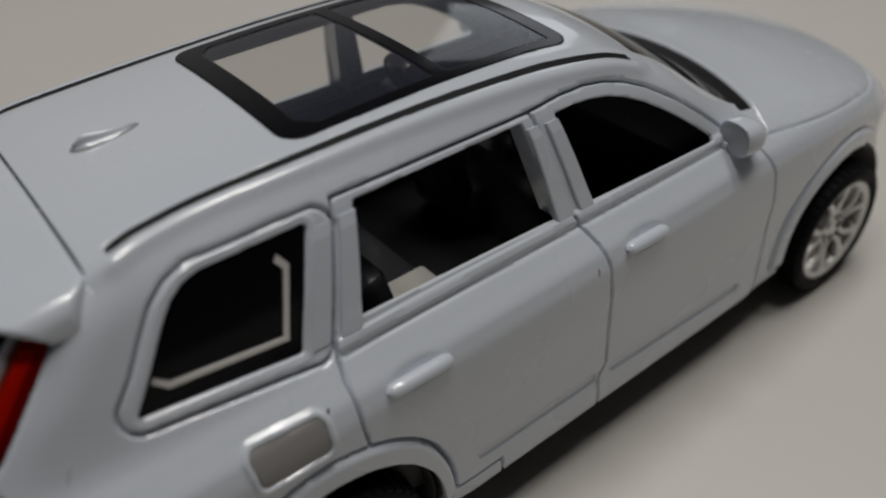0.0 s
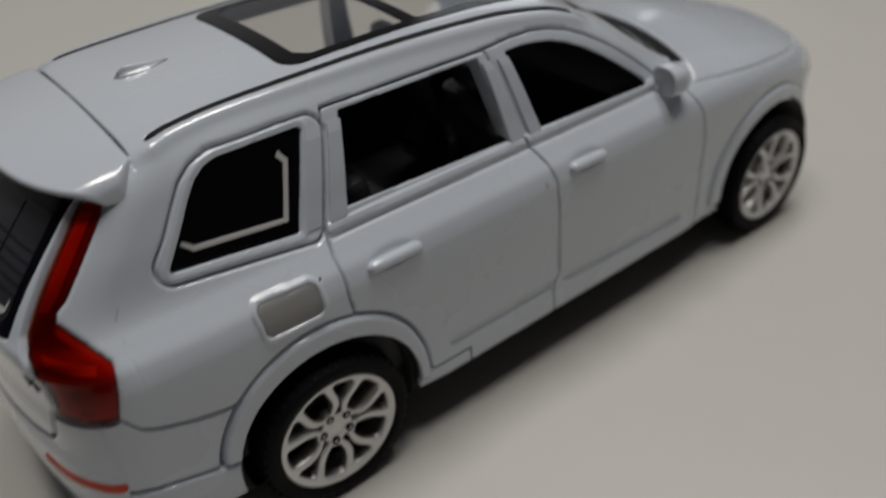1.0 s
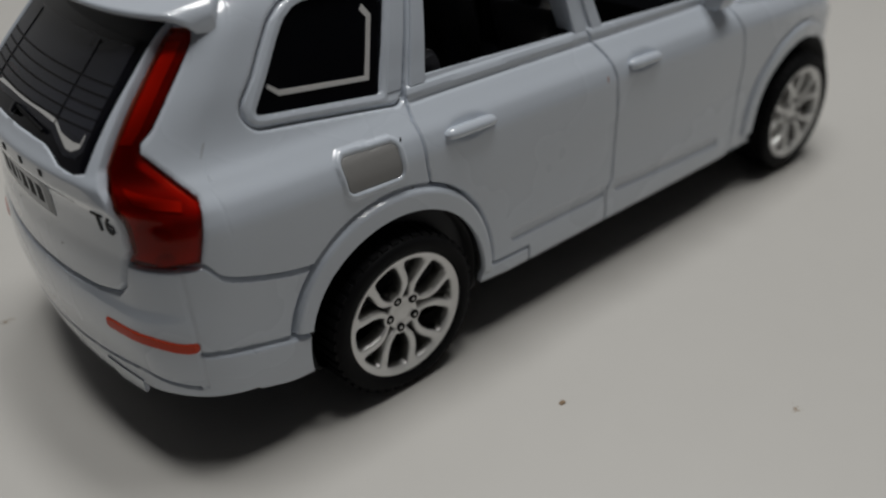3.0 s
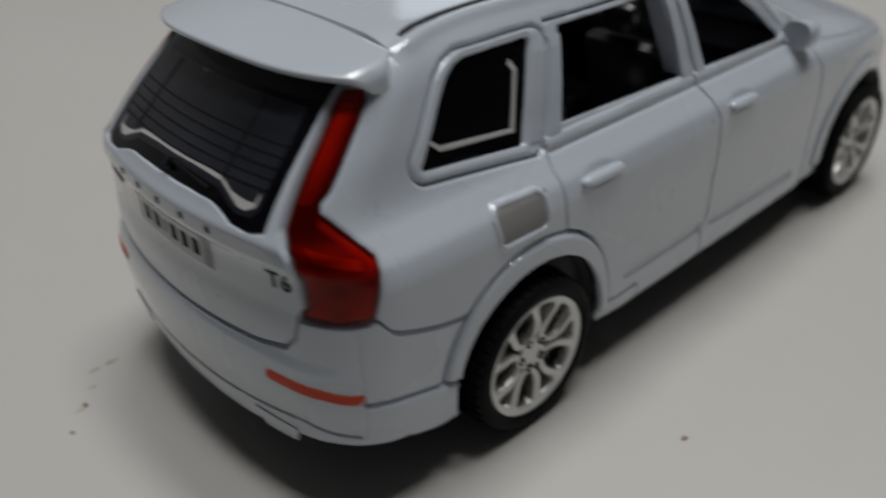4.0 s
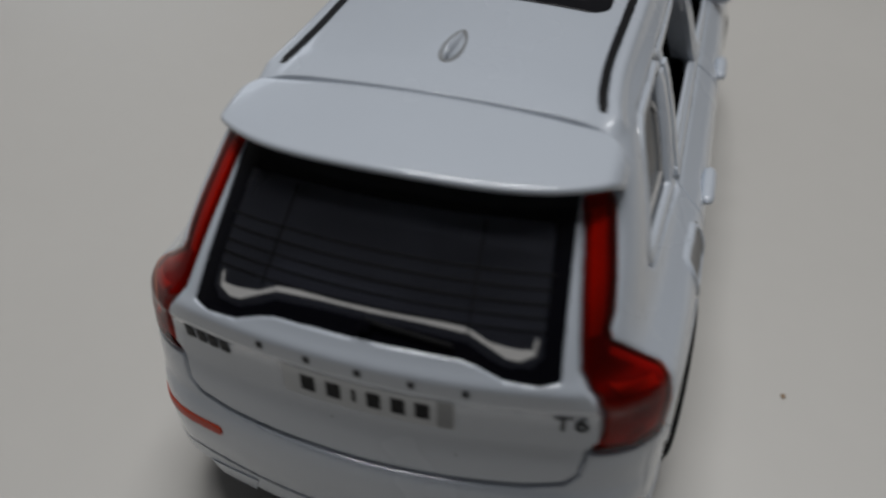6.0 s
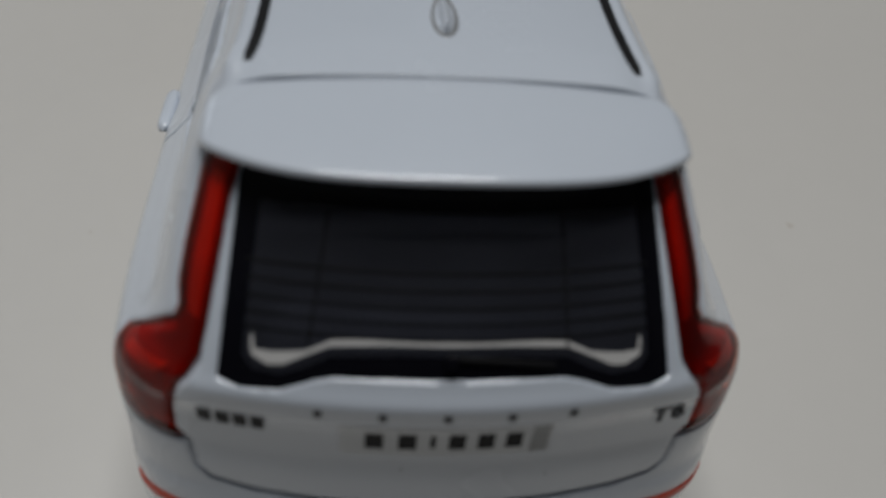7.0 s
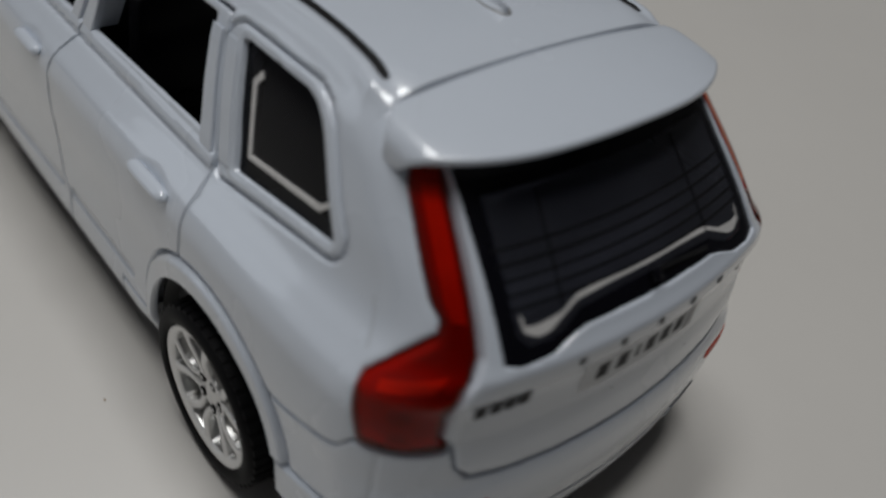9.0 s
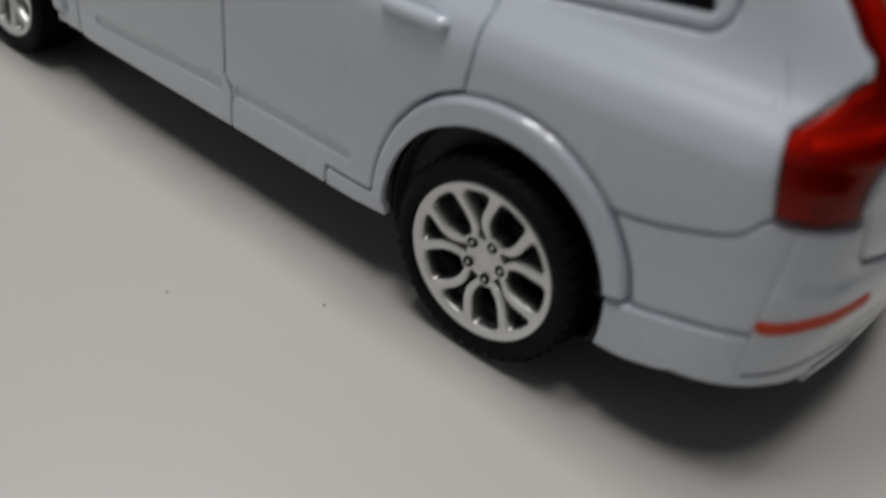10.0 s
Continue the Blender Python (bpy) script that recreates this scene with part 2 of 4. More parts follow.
def reach(o, d, far=45.0):
    """Where rays from inside leave the form."""
    lo, hi = np.zeros(len(o)), np.full(len(o), far)
    for _ in range(20):
        mid = (lo + hi) / 2
        inside = form(*(o + mid[:, None] * d).T) < 0
        lo, hi = np.where(inside, mid, lo), np.where(inside, hi, mid)
    return o + ((lo + hi) / 2)[:, None] * d


def inside(poly, u, v):
    """Signed distance to a polygon, below 0 inside."""
    q = np.array(poly, float)
    d = np.full(len(u), 1e9)
    odd = np.zeros(len(u), bool)
    for (ax, ay), (bx, by) in zip(q, np.roll(q, -1, 0)):
        ex, ey, px, py = bx - ax, by - ay, u - ax, v - ay
        t = np.clip((px * ex + py * ey) / (ex * ex + ey * ey), 0, 1)
        d = np.minimum(d, np.hypot(px - t * ex, py - t * ey))
        cross = ((ay > v) != (by > v)) & (u < (bx - ax) * (v - ay) / (by - ay + 1e-12) + ax)
        odd ^= cross
    return np.where(odd, -d, d)


def along(line, u, v):
    """Distance to an open line."""
    d = np.full(len(u), 1e9)
    for (ax, ay), (bx, by) in zip(line, line[1:]):
        ex, ey, px, py = bx - ax, by - ay, u - ax, v - ay
        t = np.clip((px * ex + py * ey) / (ex * ex + ey * ey), 0, 1)
        d = np.minimum(d, np.hypot(px - t * ex, py - t * ey))
    return d


def rounded(poly, r):
    return lambda u, v: inside(poly, u, v) - r


# outlines: side view (x, z)
QUARTER = [(-11.9, 40.5), (3.1, 39.0), (7.2, 49.5), (-3.0, 49.5), (-4.6, 49.1), (-6.0, 48.2), (-7.4, 46.6)]
QUARTER_FRAME = [(-11.9, 40.8), (4.7, 39.1), (8.3, 48.9), (-3.6, 48.9), (-5.2, 48.4), (-6.6, 47.4), (-8.2, 45.4), (-10.2, 42.7)]
REAR_DOOR = [(10.9, 50.9), (6.5, 37.9), (5.8, 35.2), (5.7, 31.0), (6.1, 27.7), (7.1, 27.3), (9.4, 26.0), (11.4, 24.3), (14.05, 21.0), (15.7, 17.1), (16.3, 13.9), (16.45, 11.7),
             (23.5, 11.7), (23.5, 6.0), (40.0, 6.0), (40.3, 14.4), (41.5, 16.0), (41.4, 24.0), (41.0, 32.0), (40.5, 34.5), (39.3, 36.9), (38.9, 38.0), (36.1, 50.6)]
REAR_GLASS = [(10.1, 39.4), (13.0, 49.8), (34.5, 49.7), (36.4, 38.7)]
FRONT_DOOR = [(36.1, 50.6), (38.9, 38.0), (39.3, 36.9), (40.5, 34.5), (41.0, 32.0), (41.4, 24.0), (41.5, 16.0), (40.3, 14.4), (40.0, 6.0),
              (74.4, 6.0), (74.6, 26.0), (73.6, 31.0), (72.4, 33.6), (71.0, 36.4), (67.6, 37.8), (63.2, 41.6), (58.6, 45.1), (54.4, 47.7), (51.0, 49.3), (48.0, 50.2), (45.0, 50.7), (41.0, 50.85)]
FRONT_GLASS = [(42.3, 38.6), (39.6, 49.2), (42.5, 49.2), (45.2, 48.9), (47.8, 48.4), (50.4, 47.5), (53.6, 45.9), (57.0, 43.7), (60.5, 41.1), (64.0, 38.4), (64.0, 38.0)]
FLAP_EDGE = [(-4.8, 33.45), (1.2, 33.25), (1.2, 31.1), (-4.65, 31.2)]
LAMP_SIDE = [(-60, 49.3), (-15.7, 49.3), (-16.4, 48.1), (-20, 44.3), (-23, 41.1), (-24.3, 40.1), (-24.7, 39.2), (-21.6, 35.0), (-23.4, 28.4), (-25.5, 28.0), (-60, 27.7)]
# outlines: rear view (a, z)
LAMP_REAR = [(60, 49.6), (16.6, 49.6), (17.4, 47.3), (17.9, 45), (19.0, 40.3), (19.6, 37.9), (21.6, 35.4), (22.3, 32.9), (22.5, 29.6), (21.7, 28.6), (21.8, 27.3), (60, 27.3)]
GATE = [(-2, 22.7), (10, 22.9), (16, 23.2), (19.6, 23.9), (20.8, 25.2), (21.3, 28.3), (22.4, 29.5), (22.2, 32.9), (21.5, 35.4), (19.5, 37.9), (18.9, 40.3), (17.8, 45), (16.5, 50.4), (-2, 50.4)]
BAND = [(-2, 38.2), (3, 38.2), (9, 38.1), (10.5, 37.8), (13, 37.0), (16.3, 36.8), (18.0, 37.2), (16.2, 50.8), (-2, 50.8)]
CLEAR = [(-2, 39.8), (4, 39.8), (9.4, 39.5), (11.2, 38.7), (13.1, 38.1), (15.2, 38.2), (15.9, 39.0), (14.7, 47.4), (-2, 47.4)]
BUMPER_LINE = curve([-60, -25, -23.4, -21.6, -19.7, -12.2, -5], [28.0, 28.1, 28.2, 26.3, 25.4, 23.5, 23.0])
REFLECT_MID = curve([-60, -33, -31, -29, -26, 0], [19.7, 19.7, 19.6, 19.3, 18.5, 18.5])
RAIL = curve([-9.0, -6, 0, 10, 28, 41, 50, 54], [16.5, 16.0, 15.7, 15.9, 16.3, 16.8, 17.4, 17.9])
ARCHES = ((0.8, 11.7), (94.4, 11.6))
ARCH_IN, ARCH_OUT = 13.8, 16.7


def wheel_dist(x, z):
    return np.minimum(*(np.hypot(x - cx, z - cz) for cx, cz in ARCHES))


def arch_dist(x, z):
    """Distance for the arches' outer edge, which runs closer to the rear wheel at its feet."""
    u, w = x - ARCHES[0][0], z - ARCHES[0][1]
    return wheel_dist(x, z) + np.where(np.abs(u) < 30, np.where(u > 0, 1.05, 0.75) * (u * u / (u * u + w * w + 1e-6)) ** 2, 0)


def f_rear_door(p): return rounded(REAR_DOOR, 0.0)(p[:, 0], p[:, 2])
def f_front_door(p): return rounded(FRONT_DOOR, 0.0)(p[:, 0], p[:, 2])
def f_quarter(p): return rounded(QUARTER, 0.45)(p[:, 0], p[:, 2])
def f_quarter_frame(p): return rounded(QUARTER_FRAME, 2.0)(p[:, 0], p[:, 2])
def f_rear_glass(p): return rounded(REAR_GLASS, 0.25)(p[:, 0], p[:, 2])
def f_front_glass(p): return rounded(FRONT_GLASS, 0.3)(p[:, 0], p[:, 2])
def f_flap(p): return rounded(FLAP_EDGE, 0.85)(p[:, 0], p[:, 2])
def f_arch_in(p): return np.where(p[:, 1] > 20, wheel_dist(p[:, 0], p[:, 2]) - ARCH_IN, 99)
def f_arch_out(p): return arch_dist(p[:, 0], p[:, 2]) - ARCH_OUT
def at_rear(p, f): return np.where(p[:, 0] < -12, f, 99)
def f_lamp(p): return at_rear(p, np.maximum(inside(LAMP_SIDE, p[:, 0], p[:, 2]), inside(LAMP_REAR, p[:, 1], p[:, 2])))
def f_gate(p): return at_rear(p, inside(GATE, p[:, 1], p[:, 2]))
def f_band(p): return at_rear(p, rounded(BAND, 0.0)(p[:, 1], p[:, 2]))
def f_clear(p): return at_rear(p, rounded(CLEAR, 0.15)(p[:, 1], p[:, 2]))
def low_line(x): return 15.0 - (x + 13.2) * 0.21
def f_bumper(p): return np.maximum.reduce([p[:, 2] - BUMPER_LINE(p[:, 0]), p[:, 0] + 5, np.minimum(ARCH_OUT - arch_dist(p[:, 0], p[:, 2]), p[:, 2] - low_line(p[:, 0]))])
def f_low_line(p): return along([(-40, 17.7), (-25.8, 17.6), (-13.2, 14.9)], p[:, 0], p[:, 2]) + np.where(p[:, 0] < -25.2, 50, 0)
def f_corner_line(p): return np.maximum(np.abs(p[:, 0] + 25.3), np.abs(p[:, 2] - 20.5) - 7.5)
def f_lip(p): return at_rear(p, np.abs(p[:, 2] - (13.3 + 0.0025 * p[:, 1] ** 2 - np.clip(p[:, 1] - 21.5, 0, None) * 0.42)) + np.where(p[:, 0] > -25.7, 50, 0))
def f_reflector(p):
    d = np.maximum(np.abs(p[:, 2] - REFLECT_MID(p[:, 0])) - 0.1, 0)
    u = np.maximum(np.maximum(p[:, 0] + 25.7, 0), np.maximum(17.6 - p[:, 1], 0))
    return at_rear(p, np.hypot(d, u) - 0.5)
def f_rail(p): return np.where(p[:, 2] > 48, np.maximum.reduce([np.abs(p[:, 1] - RAIL(p[:, 0])) - 0.43 * np.clip(0.6 + (p[:, 0] + 9) * 0.4, 0, 1), -9.0 - p[:, 0], p[:, 0] - 54]), 99)
def f_sunroof(p): return np.where(p[:, 2] > 48, inside([(12.9, -20), (46.2, -20), (46.0, 11.3), (12.9, 11.3)], p[:, 0], p[:, 1]) - 2.7, 99)
def f_pane_one(p): return np.where(p[:, 2] > 48, inside([(13.8, -20), (28.4, -20), (28.4, 11.6), (15.0, 11.6), (13.8, 10.4)], p[:, 0], p[:, 1]) - 0.8, 99)
def f_pane_two(p): return np.where(p[:, 2] > 48, inside([(31.8, -20), (45.6, -20), (45.4, 11.6), (31.8, 11.6)], p[:, 0], p[:, 1]) - 0.8, 99)
def f_screen(p):
    u = p[:, 0] + 0.003 * p[:, 1] ** 2
    return np.maximum.reduce([57.2 - u, u - 74.5, p[:, 1] - (16.5 + (u - 57) * 0.27)])
def f_cowl(p):
    u = p[:, 0] + 0.003 * p[:, 1] ** 2
    return np.maximum.reduce([74.5 - u, p[:, 0] + 0.0095 * p[:, 1] ** 2 - 81.3, p[:, 1] - 22.3])
def f_hood(p): return np.maximum(81.3 - (p[:, 0] + 0.0095 * p[:, 1] ** 2), 34.6 - (p[:, 0] - 80) * 0.115 - p[:, 2])
def f_headlamp(p): return np.maximum.reduce([109.5 - p[:, 0] + (p[:, 2] - 27) * 0.5, np.abs(p[:, 2] - 27.6) - 1.7, 9 - p[:, 1]])


def f_wing(p): return np.maximum(p[:, 0] + 11.2 + np.clip(p[:, 1] - 17.8, 0, None), np.where(p[:, 1] < 17.0, 49.7, 52.0) - p[:, 2])
def f_mould(p): return np.where(p[:, 1] > 20, np.minimum(along([(20.8, 14.5), (39.0, 14.4)], p[:, 0], p[:, 2]), along([(43.0, 14.3), (69, 13.1)], p[:, 0], p[:, 2])), 9)
def f_wing_end(p): return np.where(p[:, 1] > 17.5, along([(-11.9, 52.6), (-13.0, 50.9), (-14.8, 49.3)], p[:, 0], p[:, 2]), 9)


class Skin:
    """Half of the car's outer skin as triangles, which outlines cut into labelled pieces."""

    def __init__(self, v, t):
        self.v, self.t, self.lab = v, t, np.zeros(len(t), int)

    def cut(self, fn, level=0.0):
        s = fn(self.v) - level
        s[np.abs(s) < 0.035] = 0
        sign = np.sign(s)
        st = sign[self.t]
        mixed = (st.max(1) > 0) & (st.min(1) < 0)
        made, fresh, tris, labs, count = {}, [], [], [], len(self.v)
        for tri, lab in zip(self.t[mixed].tolist(), self.lab[mixed].tolist()):
            for side in (1, -1):
                poly = []
                for a, b in zip(tri, tri[1:] + tri[:1]):
                    if sign[a] * side >= 0:
                        poly.append(a)
                    if sign[a] * sign[b] < 0:
                        key = (a, b) if a < b else (b, a)
                        if key not in made:
                            made[key] = count + len(fresh)
                            k = s[key[0]] / (s[key[0]] - s[key[1]])
                            fresh.append(self.v[key[0]] * (1 - k) + self.v[key[1]] * k)
                        poly.append(made[key])
                for k in range(1, len(poly) - 1):
                    tris.append((poly[0], poly[k], poly[k + 1]))
                    labs.append(lab)
        if fresh:
            self.v = np.concatenate([self.v, np.array(fresh)])
            self.t = np.concatenate([self.t[~mixed], np.array(tris)])
            self.lab = np.concatenate([self.lab[~mixed], np.array(labs)])

    def mark(self, fn, label, only):
        c = self.v[self.t].mean(1)
        self.lab[(fn(c) < 0) & np.isin(self.lab, only)] = label

    def seam(self, fn, width=0.26, both=True):
        """Lines along an outline on which a groove can be sunk."""
        if both:
            self.cut(fn, -width)
        self.cut(fn, width)
        self.cut(fn, 0.0)


def half_skin():
    rows = 150
    v = np.linspace(0, 1, rows)
    back = curve([36, 51], [-20.0, -11.5])
    cols = []  # kind, fraction
    cols += [("nose", f) for f in np.linspace(0, 1, 12)[:-1]]
    cols += [("ncorner", f) for f in np.linspace(0, 1, 40)[:-1]]
    cols += [("side", f) for f in np.linspace(0, 1, 440)[:-1]]
    cols += [("tcorner", f) for f in np.linspace(0, 1, 84)[:-1]]
    cols += [("tail", f) for f in np.linspace(0, 1, 42)]
    xf, yp = 102.0, 12.0
    org, way = [], []
    for kind, f in cols:
        if kind == "nose":
            e, zb, zt = (118.5, 12 * f), 9.0, ROOF(117.5 + 0.3 * f) - 2.0
        elif kind == "ncorner":
            ang = f * math.pi / 2
            e = (xf + 16 * math.cos(ang), yp + 14 * math.sin(ang))
            zb = 9.0
            zt = ROOF(min(117.8, e[0] + 0.008 * e[1] ** 2)) - 0.0034 * e[1] ** 2 - 2.0
        elif kind == "side":
            x = xf + f * (-11.5 - xf)
            ye = float(curve([55, 78], [19.0, 24.5])(x))
            e = (x, ye)
            zt = ROOF(min(117.8, x + 0.008 * ye * ye)) - 0.0034 * ye * ye - 1.8
            zb = float(curve([-21, -14.5, -13, 13], [10.9, 9.4, 9.4, 9.5])(xf + f * (-20 - xf)))
        elif kind == "tcorner":
            zb, zt = float(np.interp(f, (0, 0.35, 0.6, 1), (10.9, 11.8, 11.6, 9.8))), max(50.6, 51.6 - 3.0 * f)
        else:
            zb, zt = 9.7 - 0.3 * f, 50.6
        z = zb + v * (float(zt) - zb)
        o, d = np.zeros((rows, 3)), np.zeros((rows, 3))
        o[:, 2] = z
        xp = back(z)
        if kind == "nose":
            o[:, 0], o[:, 1], d[:, 0] = xf, yp * f, 1
        elif kind == "ncorner":
            ang = f * math.pi / 2
            o[:, 0], o[:, 1] = xf, yp
            d[:, 0], d[:, 1] = math.cos(ang), math.sin(ang)
        elif kind == "side":
            o[:, 0], o[:, 1], d[:, 1] = xf + f * (xp - xf), yp, 1
        elif kind == "tcorner":
            ang = f * math.pi / 2
            o[:, 0], o[:, 1] = xp, yp
            d[:, 0], d[:, 1] = -math.sin(ang), math.cos(ang)
        else:
            o[:, 0], o[:, 1], d[:, 0] = xp, yp * (1 - f), -1
        org.append(o)
        way.append(d)
    n = len(cols)
    p = reach(np.concatenate(org), np.concatenate(way))
    idx = np.arange(n * rows).reshape(n, rows)
    a, b, c, d = idx[:-1, :-1].ravel(), idx[1:, :-1].ravel(), idx[1:, 1:].ravel(), idx[:-1, 1:].ravel()
    tris = [np.stack([a, b, c], 1), np.stack([a, c, d], 1)]
    # the top, from the wall's upper edge to the middle
    last = next(i for i, k in enumerate(cols) if k[0] == "tcorner")
    edge = p[idx[: last + 1, -1]]
    across = 74
    u = np.linspace(0, 1, across)
    o = np.stack([np.repeat(edge[:, 0], across), (edge[:, 1][:, None] * (1 - u)).ravel(), np.repeat(np.minimum(edge[:, 2], 30) - 8, across)], 1)
    q = reach(o, np.tile([0.0, 0, 1], (len(o), 1)), 45)
    ti = np.arange(len(q)).reshape(-1, across) + len(p)
    ti[:, 0] = idx[: last + 1, -1]
    a, b, c, d = ti[:-1, :-1].ravel(), ti[1:, :-1].ravel(), ti[1:, 1:].ravel(), ti[:-1, 1:].ravel()
    tris += [np.stack([a, b, c], 1), np.stack([a, c, d], 1)]
    return Skin(np.concatenate([p, q]), np.concatenate(tris))


skin = half_skin()
BODY, REAR, FRONT, QWIN, HOLE, LAMP, GATE_L, BAND_L, CLEAR_L, REFL, RAIL_L, SUN, PANE_A, PANE_B, SCREEN, COWL, HOOD, HEAD, BUMP, FLAP_L, DEAD = range(21)
for fn in (f_rear_door, f_front_door, f_bumper, f_lamp, f_gate, f_hood):
    skin.seam(fn, 0.26 if fn in (f_rear_door, f_front_door, f_hood) else 0.42)
skin.seam(f_arch_out, 0.45)
skin.cut(f_arch_out, -0.9)
for fn in (f_quarter_frame,):
    skin.seam(fn, 0.3)
for fn in (f_low_line, f_lip, f_corner_line, f_wing_end):
    skin.cut(fn, 0.3)
    skin.cut(fn, 0.12)
for fn in (f_quarter, f_rear_glass, f_front_glass, f_band, f_clear, f_reflector, f_rail, f_sunroof, f_pane_one, f_pane_two, f_screen, f_cowl, f_headlamp):
    skin.cut(fn)
for level in (0.0, 0.2, 0.5, 0.8):
    skin.cut(f_flap, level)
for level in (0.05, 0.55, 1.05):
    skin.cut(f_quarter, level)
for level in (36.75, 37.0, 37.35, 38.0, 38.35):
    skin.cut(lambda p: np.where((p[:, 0] > 4) & (p[:, 0] < 70) & (p[:, 1] > 20), p[:, 2] - level - (p[:, 0] - 40) * -0.004, 9))
for level in (0.6, 1.0):
    skin.cut(f_mould, level)
skin.cut(f_arch_in)
skin.cut(f_wing)
skin.mark(f_bumper, BUMP, [BODY])
skin.mark(f_gate, GATE_L, [BODY, BUMP])
skin.mark(f_lamp, LAMP, [BODY, BUMP])
skin.mark(f_band, BAND_L, [GATE_L])
skin.mark(f_clear, CLEAR_L, [BAND_L])
skin.mark(f_reflector, REFL, [BUMP])
skin.mark(f_rear_door, REAR, [BODY])
skin.mark(f_front_door, FRONT, [BODY])
skin.mark(f_quarter, QWIN, [BODY])
skin.mark(f_rear_glass, HOLE, [REAR])
skin.mark(f_front_glass, HOLE, [FRONT])
skin.mark(f_hood, HOOD, [BODY])
skin.mark(f_screen, SCREEN, [BODY, HOOD])
skin.mark(f_cowl, COWL, [BODY, HOOD])
skin.mark(f_headlamp, HEAD, [BODY, HOOD])
skin.mark(f_rail, RAIL_L, [BODY])
skin.mark(f_sunroof, SUN, [BODY])
skin.mark(f_pane_one, PANE_A, [SUN])
skin.mark(f_pane_two, PANE_B, [SUN])
skin.mark(f_arch_in, DEAD, list(range(21)))
skin.mark(f_wing, DEAD, [BODY])


def dip(d, width, depth):
    return depth * np.clip(1 - np.abs(d) / width, 0, 1)


def relief(p, n):
    """How far the skin stands out from the smooth form: grooves, beads and flared arches."""
    x, a, z = p.T
    side = np.clip((np.abs(n[:, 1]) - 0.5) * 3, 0, 1)
    out = np.zeros(len(p))
    for fn in (f_rear_door, f_front_door):
        out -= dip(fn(p), 0.26, 0.8)
    gate_side = f_gate(p)
    out -= dip(f_bumper(p), 0.42, 0.6) * np.clip((gate_side - 0.1) / 0.4, 0, 1)
    out -= dip(f_lamp(p), 0.42, 0.16) + dip(gate_side, 0.42, 0.55)
    out -= dip(f_hood(p), 0.26, 0.25)
    out -= dip(f_quarter_frame(p), 0.32, 0.7)
    for fn in (f_low_line, f_wing_end):
        out -= dip(np.maximum(fn(p) - 0.14, 0), 0.28, 0.55)
    out -= dip(np.maximum(f_lip(p) - 0.06, 0), 0.2, 0.5)
    out -= dip(np.maximum(f_corner_line(p) - 0.12, 0), 0.18, 0.13)
    # arches
    r = arch_dist(x, z)
    low = low_line(x)
    flare = np.clip((ARCH_OUT - r) / 0.9, 0, 1) * np.where(x < 0, np.clip((z - low) / 0.4, 0, 1), np.clip((z - 10.5) / 1.5, 0, 1))
    out += side * 0.55 * np.sin(flare * math.pi / 2)
    out += side * 0.25 * np.where(x < -10, np.clip((low - z) / 0.3, 0, 1), 0) * np.clip((x + 26) / 6, 0, 1)
    out -= side * dip(r - ARCH_OUT, 0.45, 0.55) * (z > np.where(x < 20, np.where(x < 0, low, 11.7), 11.7))
    # bead under the windows and the raised window frame
    belt = z + (x - 40) * 0.004
    bead = np.clip((belt - 37.0) / 0.35, 0, 1) * np.clip((38.35 - belt) / 0.35, 0, 1) * ((x > 6.6) & (x < 68))
    out += side * 0.32 * bead
    out -= side * dip(belt - 36.75, 0.25, 0.4) * ((x > 6.6) & (x < 68))
    out += 0.13 * np.clip(1 - np.abs(f_quarter(p) - 0.55) / 0.5, 0, 1) * side
    # scoops behind the door handles
    for xm in (13.0, 47.2):
        out -= side * 0.32 * np.clip(1.25 - np.hypot((x - xm) / 3.1, (z - 33.0) / 1.3) ** 2, 0, 1) * (np.abs(x - xm) < 6)
    # sill: a step below the doors, and the long moulding on them
    out += side * 0.35 * np.clip((13.2 - z) / 3.0, 0, 1) * np.clip((x - 15) / 4, 0, 1) * np.clip((76 - x) / 4, 0, 1)
    out -= side * 0.34 * np.clip((1.0 - f_mould(p)) / 0.4, 0, 1)
    # rails: the roof swells beside the black strips
    swell = np.exp(-(((a - RAIL(x) - 1.3) / 0.8) ** 2)) * np.clip((x + 12) / 3, 0, 1) * np.clip((57 - x) / 3, 0, 1) * (z > 47)
    return out + 0.6 * swell


def flap_relief(p):
    f = f_flap(p)
    return 0.34 * np.clip(np.minimum(f / 0.2, (0.8 - f) / 0.3), 0, 1)


